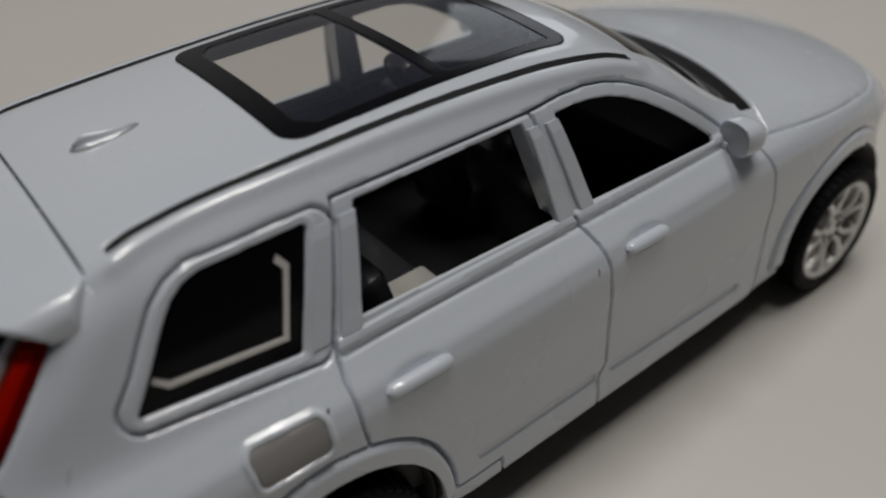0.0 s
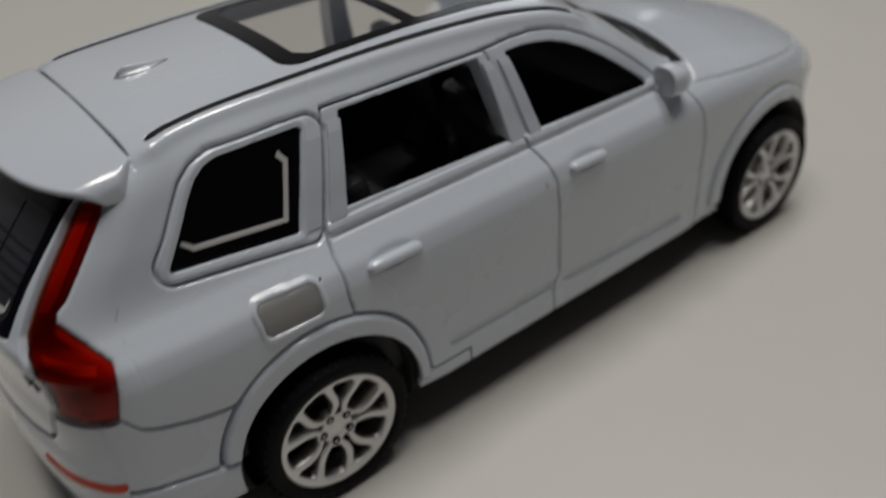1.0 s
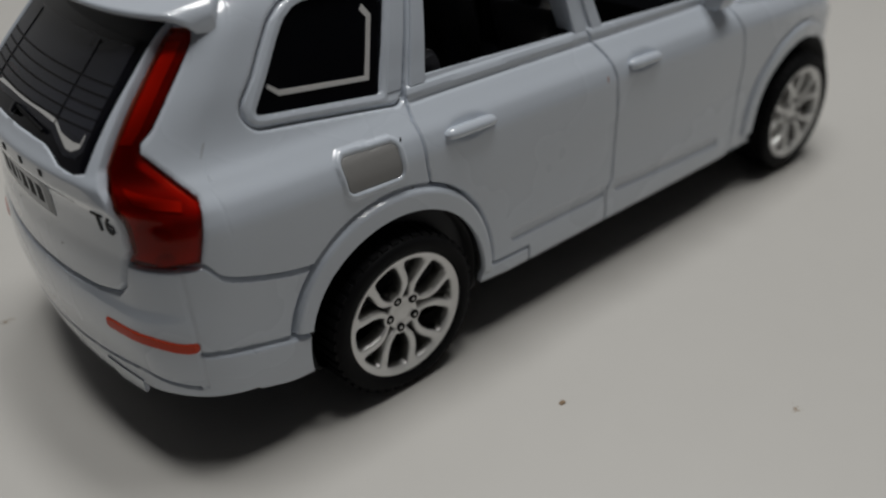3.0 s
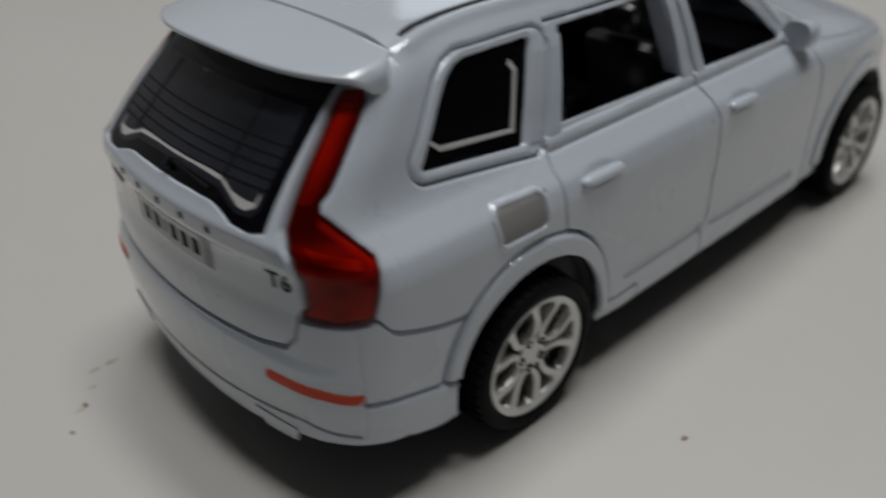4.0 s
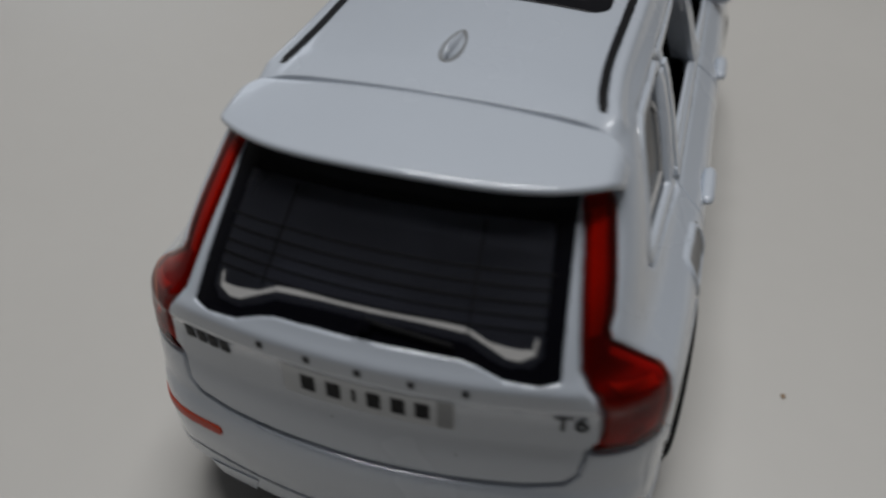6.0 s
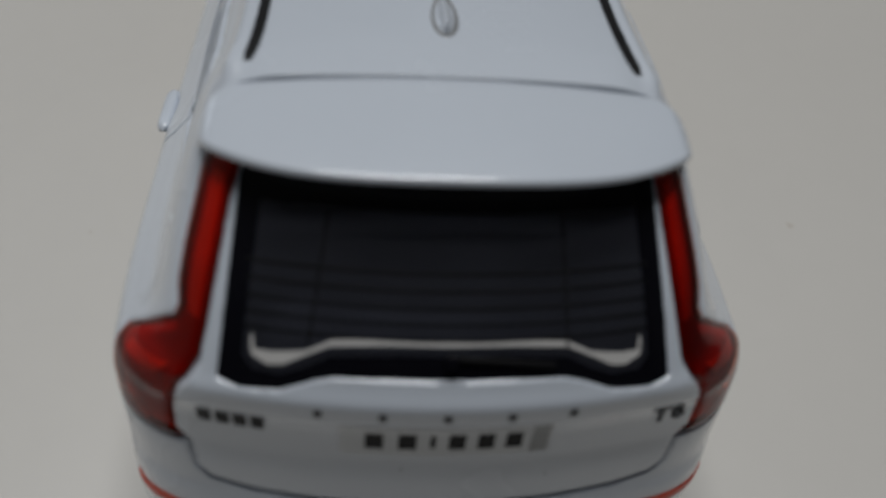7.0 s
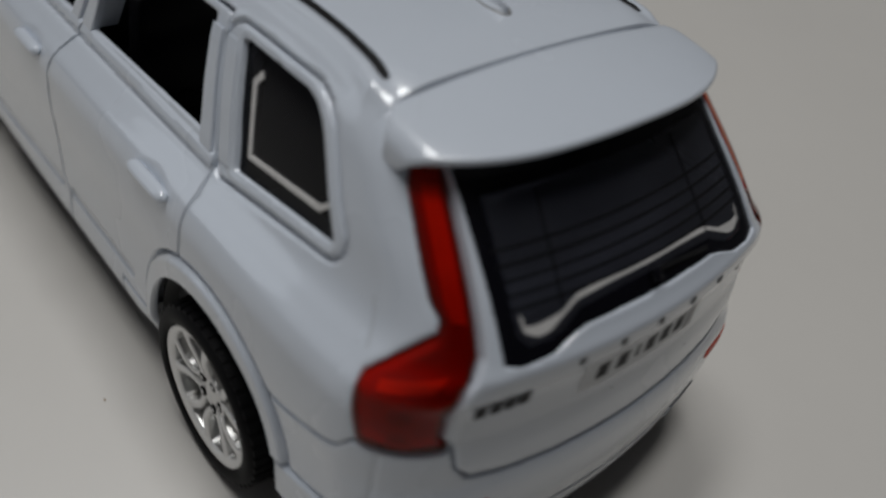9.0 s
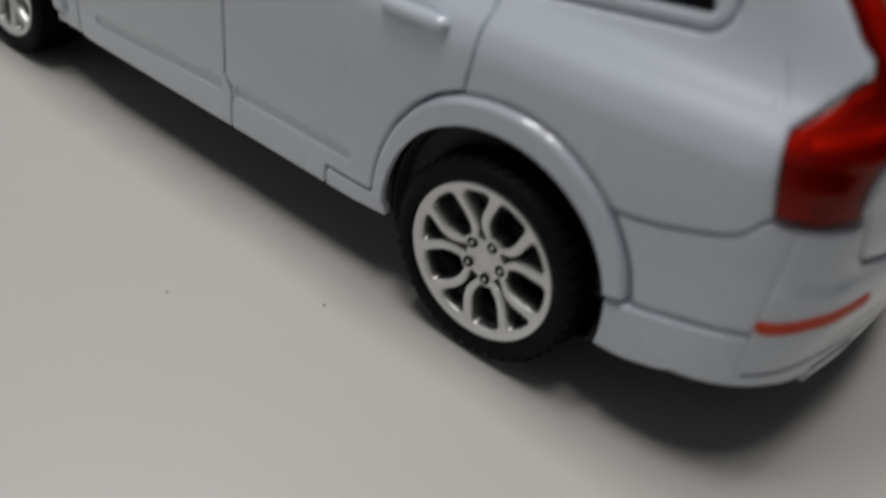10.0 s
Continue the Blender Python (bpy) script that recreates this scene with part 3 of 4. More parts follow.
def piece(labels, lift=0.0, lip=0.9, side=None, extra=None, hook=None):
    """Vertices and triangles of labelled pieces, with the relief and an inward lip round every edge. side 1: left, -1: right, None: both, welded."""
    t = skin.t[np.isin(skin.lab, labels)]
    used, t = np.unique(t, return_inverse=True)
    t = t.reshape(-1, 3)
    p = skin.v[used]
    n = slope(p)
    h = relief(p, n) + lift
    if extra is not None:
        h = h + extra(p)
    w = p + n * h[:, None]
    w[np.abs(p[:, 1]) < 1e-6, 1] = 0
    if hook is not None:
        w, t = hook(w, t, p)
    if lip:
        e = np.concatenate([t[:, [0, 1]], t[:, [1, 2]], t[:, [2, 0]]])
        key = np.sort(e, 1)
        _, first, count = np.unique(key, axis=0, return_index=True, return_counts=True)
        rim = e[first[count == 1]]
        rim = rim[~((w[rim[:, 0], 1] == 0) & (w[rim[:, 1], 1] == 0))]
        ids, rim2 = np.unique(rim, return_inverse=True)
        rim2 = rim2.reshape(-1, 2) + len(w)
        inner = w[ids] - n[ids] * lip
        if side is None:
            inner[w[ids, 1] == 0, 1] = 0
        w = np.concatenate([w, inner])
        t = np.concatenate([t, np.stack([rim[:, 1], rim[:, 0], rim2[:, 0]], 1), np.stack([rim[:, 1], rim2[:, 0], rim2[:, 1]], 1)])
    if side is not None:
        w = w * (1, side, 1)
        return w, (t if side == 1 else t[:, ::-1])
    m = len(w)
    other = np.arange(m) + m
    other[w[:, 1] == 0] = np.arange(m)[w[:, 1] == 0]
    both = np.concatenate([w, w * (1, -1, 1)])
    return both, np.concatenate([t, other[t][:, ::-1]])


def flip_ok(v, t):
    """Turns the triangles so that they face outward."""
    a, b, c = v[t[:, 0]], v[t[:, 1]], v[t[:, 2]]
    n = np.cross(b - a, c - a)
    mid = (a + b + c) / 3 - (30, 0, 25)
    return t if (n * mid).sum() > 0 else t[:, ::-1]


def skin_part(name, labels, material, parent, label="", **how):
    v, t = piece(labels, **how)
    return part(name, tri_mesh(name, v, flip_ok(v, t), material), parent, label)


# ---- the toy car ----
car = tagged(new("toy_car"), "white die-cast toy estate car with black glass on a table", "toy car")

# only the right flank carries the filler flap
skin_flap = f_flap(skin.v[skin.t].mean(1)) < 0
v1, t1 = piece([BODY], side=1)
right = skin.lab.copy()
skin.lab = np.where(skin_flap & (skin.lab == BODY), FLAP_L, skin.lab)
v2, t2 = piece([BODY], side=-1, extra=flap_relief)
fv, ft = piece([FLAP_L], side=-1, lift=0.05, lip=0.5)
skin.lab = right


def weld(va, ta, vb, tb):
    """Joins the two flanks along the middle."""
    v = np.concatenate([va, vb])
    t = np.concatenate([ta, tb + len(va)])
    key = np.round(v, 4)
    _, first, back = np.unique(key, axis=0, return_index=True, return_inverse=True)
    t = back.reshape(-1)[t]
    return v[first], t[(t[:, 0] != t[:, 1]) & (t[:, 1] != t[:, 2]) & (t[:, 0] != t[:, 2])]


bv, bt = weld(v1, t1, v2, t2)
body = part("body", tri_mesh("body", bv, flip_ok(bv, bt), WHITE), car, "glossy white die-cast body shell with grey panel lines")
flap = part("filler_flap", tri_mesh("filler_flap", fv, flip_ok(fv, ft), FLAP), car, "dull silver painted filler flap with a white rim")


def paint_mark(name, rows, material, label):
    """A thin mark in the paint of the right flank, along rows of x, z and half width."""
    verts = []
    for k, (x, z, w) in enumerate(rows):
        a, b = rows[max(k - 1, 0)], rows[min(k + 1, len(rows) - 1)]
        n = Vector((a[1] - b[1], b[0] - a[0])).normalized() * w
        for s in (-1, 1):
            px, pz = x + s * n.x, z + s * n.y
            y = reach(np.array([[px, 15.0, pz]]), np.array([[0.0, 1.0, 0.0]]))[0, 1]
            verts.append((px, -float(y) - 0.03, pz))
    faces = [(2 * i, 2 * i + 2, 2 * i + 3, 2 * i + 1) for i in range(len(rows) - 1)]
    return part(name, raw_mesh(name, verts, faces, material), car, label)


paint_mark("scratch", ((1.3, 33.85, 0.05), (1.7, 33.95, 0.1), (2.2, 33.9, 0.12), (2.6, 33.85, 0.08), (2.95, 34.15, 0.12), (3.0, 34.3, 0.05)), INK, "small dark scratch in the paint")
paint_mark("scratch", ((2.5, 33.6, 0.04), (2.4, 32.1, 0.05), (2.1, 30.9, 0.03)), GREY_PRINT, "thin grey scratch below the dark one")
paint_mark("paint_chip", ((3.15, 28.2, 0.06), (3.25, 28.25, 0.1), (3.37, 28.22, 0.06)), INK, "dark dot in the paint")
paint_mark("paint_chip", ((39.0, 31.6, 0.06), (39.1, 32.1, 0.16), (39.05, 32.6, 0.05)), CHIP, "reddish chip at the door's edge")

def lamp_point(z, f, deep, side):
    """A point behind the lamp's lens: f runs from its inner to its outer edge."""
    rear, flank = sorted((q[1], q[0]) for q in LAMP_REAR[1:-1]), sorted((q[1], q[0]) for q in LAMP_SIDE[1:-1])
    y = np.interp(z, [q[0] for q in rear], [q[1] for q in rear])
    x = np.interp(z, [q[0] for q in flank], [q[1] for q in flank])
    inner = reach(np.array([[-8.0, y, z]]), np.array([[-1.0, 0, 0]]))[0]
    outer = reach(np.array([[x, 2.0, z]]), np.array([[0, 1.0, 0]]))[0]
    aim = inner + (outer - inner) * f
    o = np.array([min(-9.0, x + 8), 9.0, z])
    d = (aim - o) / np.linalg.norm(aim - o)
    q = reach(o[None], d[None])
    q = (q - slope(q) * deep)[0]
    return q[0], side * q[1], q[2]


def lamp_sheet(name, rows, deep, material, lamp, side, label, cols=8):
    """A raised plate behind the lens from rows of (z at the inner end, z at the outer end, f0, f1)."""
    verts = []
    for z0, z1, f0, f1 in rows:
        verts += [lamp_point(z0 + (z1 - z0) * i / cols, f0 + (f1 - f0) * i / cols, deep, side) for i in range(cols + 1)]
    k = cols + 1
    faces = [(r * k + i, r * k + i + 1, (r + 1) * k + i + 1, (r + 1) * k + i) for r in range(len(rows) - 1) for i in range(cols)]
    return part(name, raw_mesh(name, verts, faces if side > 0 else [f[::-1] for f in faces], material), lamp, label)


def lamp_pieces(lamp, side):
    # Brighter red paints the light on the bar and the top facet.
    lamp_sheet("lamp_bar", [(z, z, 0.2, 0.66) for z in np.linspace(48.3, 40.0, 9)], 0.32, RED_LIT, lamp, side, "upright bar behind the lens, brighter red painted in for light")
    lamp_sheet("lamp_facet", [(36.7 - 1.5 * g, 35.1 - 0.9 * g, 0.27, 0.82 - 0.03 * g) for g in np.linspace(0, 1, 4)], 0.3, RED_LIT, lamp, side, "top facet behind the lens, its lit look painted in brighter red")
    for zc, fc in ((31.9, 0.47), (29.0, 0.5)):
        rim_v = [lamp_point(zc + 0.8 * math.sin(g), fc + 0.14 * math.cos(g), 0.42, side) for g in np.linspace(0, 2 * math.pi, 20, endpoint=False)]
        verts = [lamp_point(zc, fc, 0.3, side)] + rim_v
        part("lamp_block", raw_mesh("lamp_block", verts, [(0, 1 + i, 1 + (i + 1) % 20) for i in range(20)], RED_DARK), lamp, "dark red dimple behind the lens")


# fine parting lines in the paint of the rear quarters and specks on the tail
for side, top, foot in ((-1, 39.1, 37.8), (1, 39.3, 36.0)):
    line_v = []
    for g in np.linspace(0, 1, 7):
        z = top + (foot - top) * g
        x = -18.65 - 0.62 * (39.2 - z)
        for dx in (-0.06, 0.06):
            q = reach(np.array([[x + dx, 2.0, z]]), np.array([[0, 1.0, 0]]))
            q = (q + slope(q) * 0.015)[0]
            line_v.append((q[0], side * q[1], q[2]))
    line_f = [(2 * i, 2 * i + 1, 2 * i + 3, 2 * i + 2) for i in range(6)]
    part("parting_line", raw_mesh("parting_line", line_v, line_f if side < 0 else [f[::-1] for f in line_f], GREY_PRINT), car, "fine grey parting line in the paint")


def pillar_trim(low, high, proud, side):
    """A flat upright strip with chamfered edges on the flank, between two ends of (x behind, x ahead, z)."""
    verts, faces, n = [], [], 9
    for i in range(n + 1):
        g = i / n
        x0, x1, z = (low[k] + (high[k] - low[k]) * g for k in range(3))
        out = proud if 0 < i < n else proud - 0.12
        z = z + (0.1 if i == 0 else -0.1 if i == n else 0.0)
        for x, lift in ((x0, -0.6), (x0, out - 0.13), (x0 + 0.16, out), (x1 - 0.16, out), (x1, out - 0.13), (x1, -0.6)):
            q = reach(np.array([[x, 12.0, z]]), np.array([[0, 1.0, 0]]))
            q = (q + slope(q) * lift)[0]
            verts.append((q[0], side * q[1], q[2]))
    for i in range(n):
        faces += [(6 * i + j, 6 * i + j + 1, 6 * i + 7 + j, 6 * i + 6 + j) for j in range(5)]
    faces += [(5, 4, 3, 2, 1, 0), tuple(6 * n + j for j in range(6))]
    return raw_mesh("pillar_trim", verts, faces if side > 0 else [f[::-1] for f in faces], WHITE, smooth=False)


for side in (-1, 1):
    part("pillar_trim", pillar_trim((4.0, 6.2, 38.3), (7.9, 10.1, 49.3), 0.26, side), car, "upright white strip ahead of the quarter window")
    for name, lab in (("rear_door", REAR), ("front_door", FRONT)):
        door = skin_part(name, [lab], WHITE, car, "white toy car door, closed, with an open window", side=side, lip=0.6)
        # handle
        x0, x1 = (8.9, 17.2) if lab == REAR else (43.6, 50.9)
        hv, hf, ns, nr = [], [], 22, 12
        for i in range(ns + 1):
            s = i / ns
            x = x0 + (x1 - x0) * s
            zc = 33.0 - 0.1 * s
            y0 = float(HALF(zc) - TAPER(x))
            thick = (1 - (2 * s - 1) ** 6) ** 0.5
            for j in range(nr):
                ang = 2 * math.pi * j / nr
                hv.append((x, side * (y0 + 0.42 + 0.85 * thick * math.cos(ang) - 0.12 * math.sin(ang)), zc + (0.72 * thick + 0.02) * math.sin(ang)))
        for i in range(ns):
            for j in range(nr):
                q = (i * nr + j, i * nr + (j + 1) % nr, (i + 1) * nr + (j + 1) % nr, (i + 1) * nr + j)
                hf.append(q if side == 1 else q[::-1])
        part("door_handle", raw_mesh("door_handle", hv, hf, WHITE), door)
        strips = (((7.3, 9.75, 38.2), (10.95, 12.8, 49.3)), ((36.5, 39.1, 37.9), (34.95, 36.55, 49.2))) if lab == REAR else (((40.1, 42.35, 37.9), (37.6, 39.5, 49.0)),)
        for low, high in strips:
            part("pillar_trim", pillar_trim(low, high, 0.42, side), door, "raised white window pillar with a square foot")
        if lab == REAR:
            # deep inner face of the pillar at the window's front edge
            (xa, za), (xb, zb) = REAR_GLASS[3], REAR_GLASS[2]
            fv2 = []
            for x, z in ((xa + 0.25, za - 0.3), (xb + 0.25, zb + 0.2)):
                y = float(HALF(z) - TAPER(x))
                fv2 += [(x, side * (y - 0.3), z), (x, side * (y - 3.0), z), (x + 1.6, side * (y - 3.0), z), (x + 1.6, side * (y - 0.6), z)]
            part("pillar_face", raw_mesh("pillar_face", fv2, [(0, 1, 5, 4), (1, 2, 6, 5), (2, 3, 7, 6)], WHITE, smooth=False), door)
    front = door
    # door mirror
    bm = bmesh.new()
    bmesh.ops.create_uvsphere(bm, u_segments=28, v_segments=18, radius=1)
    for vert in bm.verts:
        x, y, z = vert.co
        k = 2.6
        r = (abs(x) ** k + abs(y) ** k + abs(z) ** k) ** (1 / k)
        vert.co = Vector((x, y, z)) / r
        vert.co.x = max(vert.co.x, -0.35)
    bmesh.ops.transform(bm, matrix=pose(67.0, side * 26.8, 38.2, 0, 0, side * 8) @ Matrix.Diagonal((3.2, 2.7, 2.35, 1)), verts=bm.verts)
    part("door_mirror", bm_mesh("door_mirror", bm, WHITE), front, "rounded white door mirror, its rear face toned grey for shade")
    bm = bmesh.new()
    bmesh.ops.create_circle(bm, cap_ends=True, segments=32, radius=1)
    for vert in bm.verts:
        vert.co.x = math.copysign(abs(vert.co.x) ** 0.8, vert.co.x)
    bmesh.ops.transform(bm, matrix=pose(65.8, side * 26.65, 38.2, 0, 0, side * 8) @ pose(0, 0, 0, 90, 0, 90) @ Matrix.Diagonal((2.35, 2.0, 1, 1)), verts=bm.verts)
    # Grey tone paints the shade on the mirror's rear side.
    part("mirror_face", bm_mesh("mirror_face", bm, SHADED_FACE), front, "mirror rear face, its shade painted in grey")
    part("mirror_arm", block("mirror_arm", WHITE, 65.6, 68.8, min(side * 23.0, side * 26.0), max(side * 23.0, side * 26.0), 35.9, 37.4, 0.5), front)

    # quarter window, set back; a light grey strip paints the glint along its lower and front edge
    glass = skin_part("quarter_window", [QWIN], SMOKE, car, "smoked plastic side window with a painted edge glint", side=side, lift=-0.7, lip=0)
    strip = [(-10.2, 42.35), (-9.0, 41.25), (2.6, 40.1), (5.0, 46.8), (4.2, 48.0)]
    sv, sf = [], []
    inward = [(-9.9, 42.7), (-8.7, 41.75), (2.15, 40.6), (4.3, 46.6), (3.7, 47.45)]
    for (xa, za), (xb, zb) in zip(strip, inward):
        for x, z, deep in ((xa, za, 0.55), (xb, zb, 0.55), (xb, zb, 1.0), (xa, za, 1.0)):
            sv.append((x, side * (float(HALF(z) - TAPER(x)) - deep), z))
    for i in range(4):
        for j in range(4):
            sf.append((4 * i + j, 4 * i + (j + 1) % 4, 4 * i + 4 + (j + 1) % 4, 4 * i + 4 + j))
    sf += [(0, 1, 2, 3), (16, 17, 18, 19)]
    part("edge_glint", raw_mesh("edge_glint", sv, sf, BRIGHT, smooth=False), glass, "light grey strip painting the glint on the moulded window step")
    # a dark sheet added behind the side glass, in place of the cabin's shade
    bv3 = []
    for x, z in ((-14.0, 38.4), (5.5, 37.4), (10.0, 51.0), (-6.0, 51.0)):
        bv3.append((x, side * (float(HALF(z) - TAPER(x)) - 4.2), z))
    part("window_backing", raw_mesh("window_backing", bv3, [(0, 1, 2, 3)], CABIN), car)

    # tail lamp: housing behind a clear red lens
    lamp = skin_part("tail_lamp", [LAMP], RED_LENS, car, "tall clear red tail lamp with a stepped outer wing", side=side, lift=0.12, lip=0)
    skin_part("lamp_housing", [LAMP], RED_BACK, lamp, "red reflector housing behind the lens", side=side, lift=-0.5, lip=0)
    lamp_pieces(lamp, side)
    skin_part("reflector", [REFL], ORANGE, car, "thin orange-red bumper reflector strip", side=side, lift=0.12, lip=0.5)
    skin_part("roof_rail", [RAIL_L], MATT_BLACK, car, "thin black roof rail strip", side=side, lift=0.08, lip=0.5)
    skin_part("headlamp", [HEAD], MIRROR_GREY, car, "small grey headlamp at the fender's front", side=side, lift=0.05, lip=0.4)

bumper = skin_part("rear_bumper", [BUMP], WHITE, car, "white rear bumper with a lower lip line")
gate = skin_part("tailgate", [GATE_L], WHITE, car, "white tailgate with black letters and a plate", lift=0.12)
skin_part("rear_window_band", [BAND_L], GLOSS_BLACK, gate, "glossy black border of the rear window", lift=-0.15, lip=0.0)
skin_part("rear_window", [CLEAR_L], REAR_SMOKE, gate, "smoked clear rear window with heating lines", lift=-0.18, lip=0)
skin_part("bonnet", [HOOD], WHITE, car, "plain glossy white bonnet")
skin_part("windscreen", [SCREEN], SCREEN_SMOKE, car, "smoked clear windscreen", lift=-0.1, lip=0)
skin_part("cowl", [COWL], MATT_BLACK, car, "matt black cowl below the windscreen", lift=-0.35, lip=0.6)
sunroof = skin_part("sunroof", [SUN], GLOSS_BLACK, car, "long glass sunroof in a black frame", lift=0.10, lip=0.4)
skin_part("roof_pane", [PANE_A], SUN_GLASS, sunroof, "dark smoked roof pane", lift=0.02, lip=0.0)
skin_part("roof_pane", [PANE_B], SUN_GLASS, sunroof, "dark smoked roof pane", lift=0.02, lip=0.0)


# spoiler: an overhanging roof wing hinged with the tailgate
def spoiler_mesh():
    """A wide lip with rounded sides and rear corners, ring by ring from one side to the other."""
    wide, edge = 20.0, 1.6
    ys = wide * np.sin(np.linspace(-1, 1, 141) * math.pi / 2)
    verts, faces, k = [], [], 0
    for y in ys:
        a = abs(y)
        turn = max(0.0, a - (wide - 1.8)) / 1.8
        back = -23.3 + 0.006 * a * a + 0.000021 * a ** 4 + 1.4 * (1 - math.sqrt(max(0.0, 1 - turn * turn)))
        front = -11.34 - max(0.0, a - 17.8)
        roll = max(0.0, a - (wide - edge)) / edge
        drop = 0.0034 * a * a + 0.01 * max(0.0, a - 16.8) ** 2 + edge * (1 - math.sqrt(max(0.0, 1 - roll * roll)))

        def top(x):
            s = (front - x) / (front - back)
            return 53.35 - drop - (-11.25 - x) * 0.10 - 0.35 * s ** 3

        low = min(top(front) - 0.9, 50.6 - 0.75 * max(0.0, a - 17.8))
        ring = [(front, y, low), (front, y, top(front) - 0.35), (front - 0.2, y, top(front - 0.2) - 0.06)]
        ring += [(x, y, top(x)) for x in np.linspace(front - 0.5, back + 0.7, 16)]
        rn = 0.42
        zc = top(back + 0.7) - rn
        ring += [(back + 0.7 - rn * 1.2 * math.sin(t), y, zc + rn * math.cos(t)) for t in np.linspace(0.35, math.pi, 8)]
        ring += [(x, y, zc - rn - 0.5 * (x - back) / 6) for x in np.linspace(back + 1.5, max(back + 1.6, min(front - 0.3, back + 7.5)), 5)]
        k = len(ring)
        verts += ring
    for i in range(len(ys) - 1):
        for j in range(k - 1):
            faces.append((i * k + j, i * k + j + 1, (i + 1) * k + j + 1, (i + 1) * k + j))
    # closed ends with edges of their own, slightly domed
    for first, y, turned in ((0, -wide, True), ((len(ys) - 1) * k, wide, False)):
        ring = verts[first : first + k]
        cx, cz = sum(q[0] for q in ring) / k, sum(q[2] for q in ring) / k
        base = len(verts)
        verts += ring + [(cx, y * 1.004, cz)]
        for j in range(k):
            f = (base + j, base + (j + 1) % k, base + k)
            faces.append(f[::-1] if turned else f)
    return raw_mesh("spoiler", verts, [f[::-1] for f in faces], WHITE)


part("spoiler", spoiler_mesh(), gate, "glossy white overhanging roof spoiler")


def on_tail(y, z, off):
    """A point on the car's tail at a distance from the middle and a height."""
    o = np.array([[-14.0 if z < 45 else -10.0, abs(y), z]])
    p = reach(o, np.array([[-1.0, 0, 0]]), 30)
    n = slope(p)[0]
    q = p[0] + n * off
    return q[0], math.copysign(q[1], y) if y else 0.0, q[2]


def tail_plate(name, material, corners, off0, off1, cols=8, rows=3):
    """A thin slab that follows the tail between four corners (y, z), clockwise from the upper left."""
    (y0, z0), (y1, z1), (y2, z2), (y3, z3) = corners
    verts, faces = [], []
    for off in (off1, off0):
        for j in range(rows + 1):
            for i in range(cols + 1):
                u, w = i / cols, j / rows
                y = (y0 * (1 - u) + y1 * u) * (1 - w) + (y3 * (1 - u) + y2 * u) * w
                z = (z0 * (1 - u) + z1 * u) * (1 - w) + (z3 * (1 - u) + z2 * u) * w
                verts.append(on_tail(y, z, off))
    m = (cols + 1) * (rows + 1)
    at = lambda i, j, s: s * m + j * (cols + 1) + i
    for j in range(rows):
        for i in range(cols):
            faces.append((at(i, j, 0), at(i, j + 1, 0), at(i + 1, j + 1, 0), at(i + 1, j, 0)))
    for i in range(cols):
        faces.append((at(i, 0, 0), at(i + 1, 0, 0), at(i + 1, 0, 1), at(i, 0, 1)))
        faces.append((at(i, rows, 0), at(i, rows, 1), at(i + 1, rows, 1), at(i + 1, rows, 0)))
    for j in range(rows):
        faces.append((at(0, j, 0), at(0, j, 1), at(0, j + 1, 1), at(0, j + 1, 0)))
        faces.append((at(cols, j, 0), at(cols, j + 1, 0), at(cols, j + 1, 1), at(cols, j, 1)))
    return raw_mesh(name, verts, faces, material, smooth=False)


def rect(y, z, w, h):
    return [(y + w / 2, z + h / 2), (y - w / 2, z + h / 2), (y - w / 2, z - h / 2), (y + w / 2, z - h / 2)]


for corners in ([(-13.6, 12.7), (-20.2, 12.2), (-19.3, 9.75), (-14.5, 9.75)], [(20.2, 12.2), (13.6, 12.7), (14.5, 9.75), (19.3, 9.75)]):
    part("bumper_step", tail_plate("bumper_step", WHITE, corners, -0.4, 0.16), bumper, "short white step at the bumper's lower edge")
part("number_plate", tail_plate("number_plate", PLATE, rect(-0.2, 31.5, 17.4, 4.1), -0.3, 0.17), gate, "pale grey number plate with dark bars")
part("plate_block", tail_plate("plate_block", GREY_PRINT, rect(-8.0, 31.5, 1.5, 3.9), 0.1, 0.21, cols=2), gate, "grey block at the plate's end")
for y, wide in ((5.75, 1.5), (3.05, 1.5), (0.95, 0.45), (-1.05, 1.4), (-3.45, 1.4), (-5.8, 1.4)):
    part("plate_bar", tail_plate("plate_bar", INK, rect(y, 31.45, wide, 2.2 if wide > 1 else 1.7), 0.1, 0.21, cols=2), gate, "dark printed bar")
for y in (10.2, 5.2, 0.1, -5.0, -10.0):
    part("badge_bar", tail_plate("badge_bar", INK, rect(y, 35.45, 0.6, 0.75), 0.05, 0.22, cols=1, rows=1), gate, "small dark raised bar")
for y, z, r in ((-14.6, 33.4, 0.13), (3.4, 27.6, 0.1), (-9.2, 26.3, 0.09)):
    part("paint_speck", tail_plate("paint_speck", INK, [(y + r, z + r * 0.6), (y - r * 0.5, z + r), (y - r, z - r * 0.7), (y + r * 0.6, z - r)], 0.05, 0.16, cols=2, rows=2), gate, "tiny dark speck in the paint")
for y in (19.4, 17.9, 16.5, 15.1):
    part("model_bar", tail_plate("model_bar", INK, rect(y, 32.5, 1.05, 1.7), 0.05, 0.24, cols=2), gate, "dark printed bar")


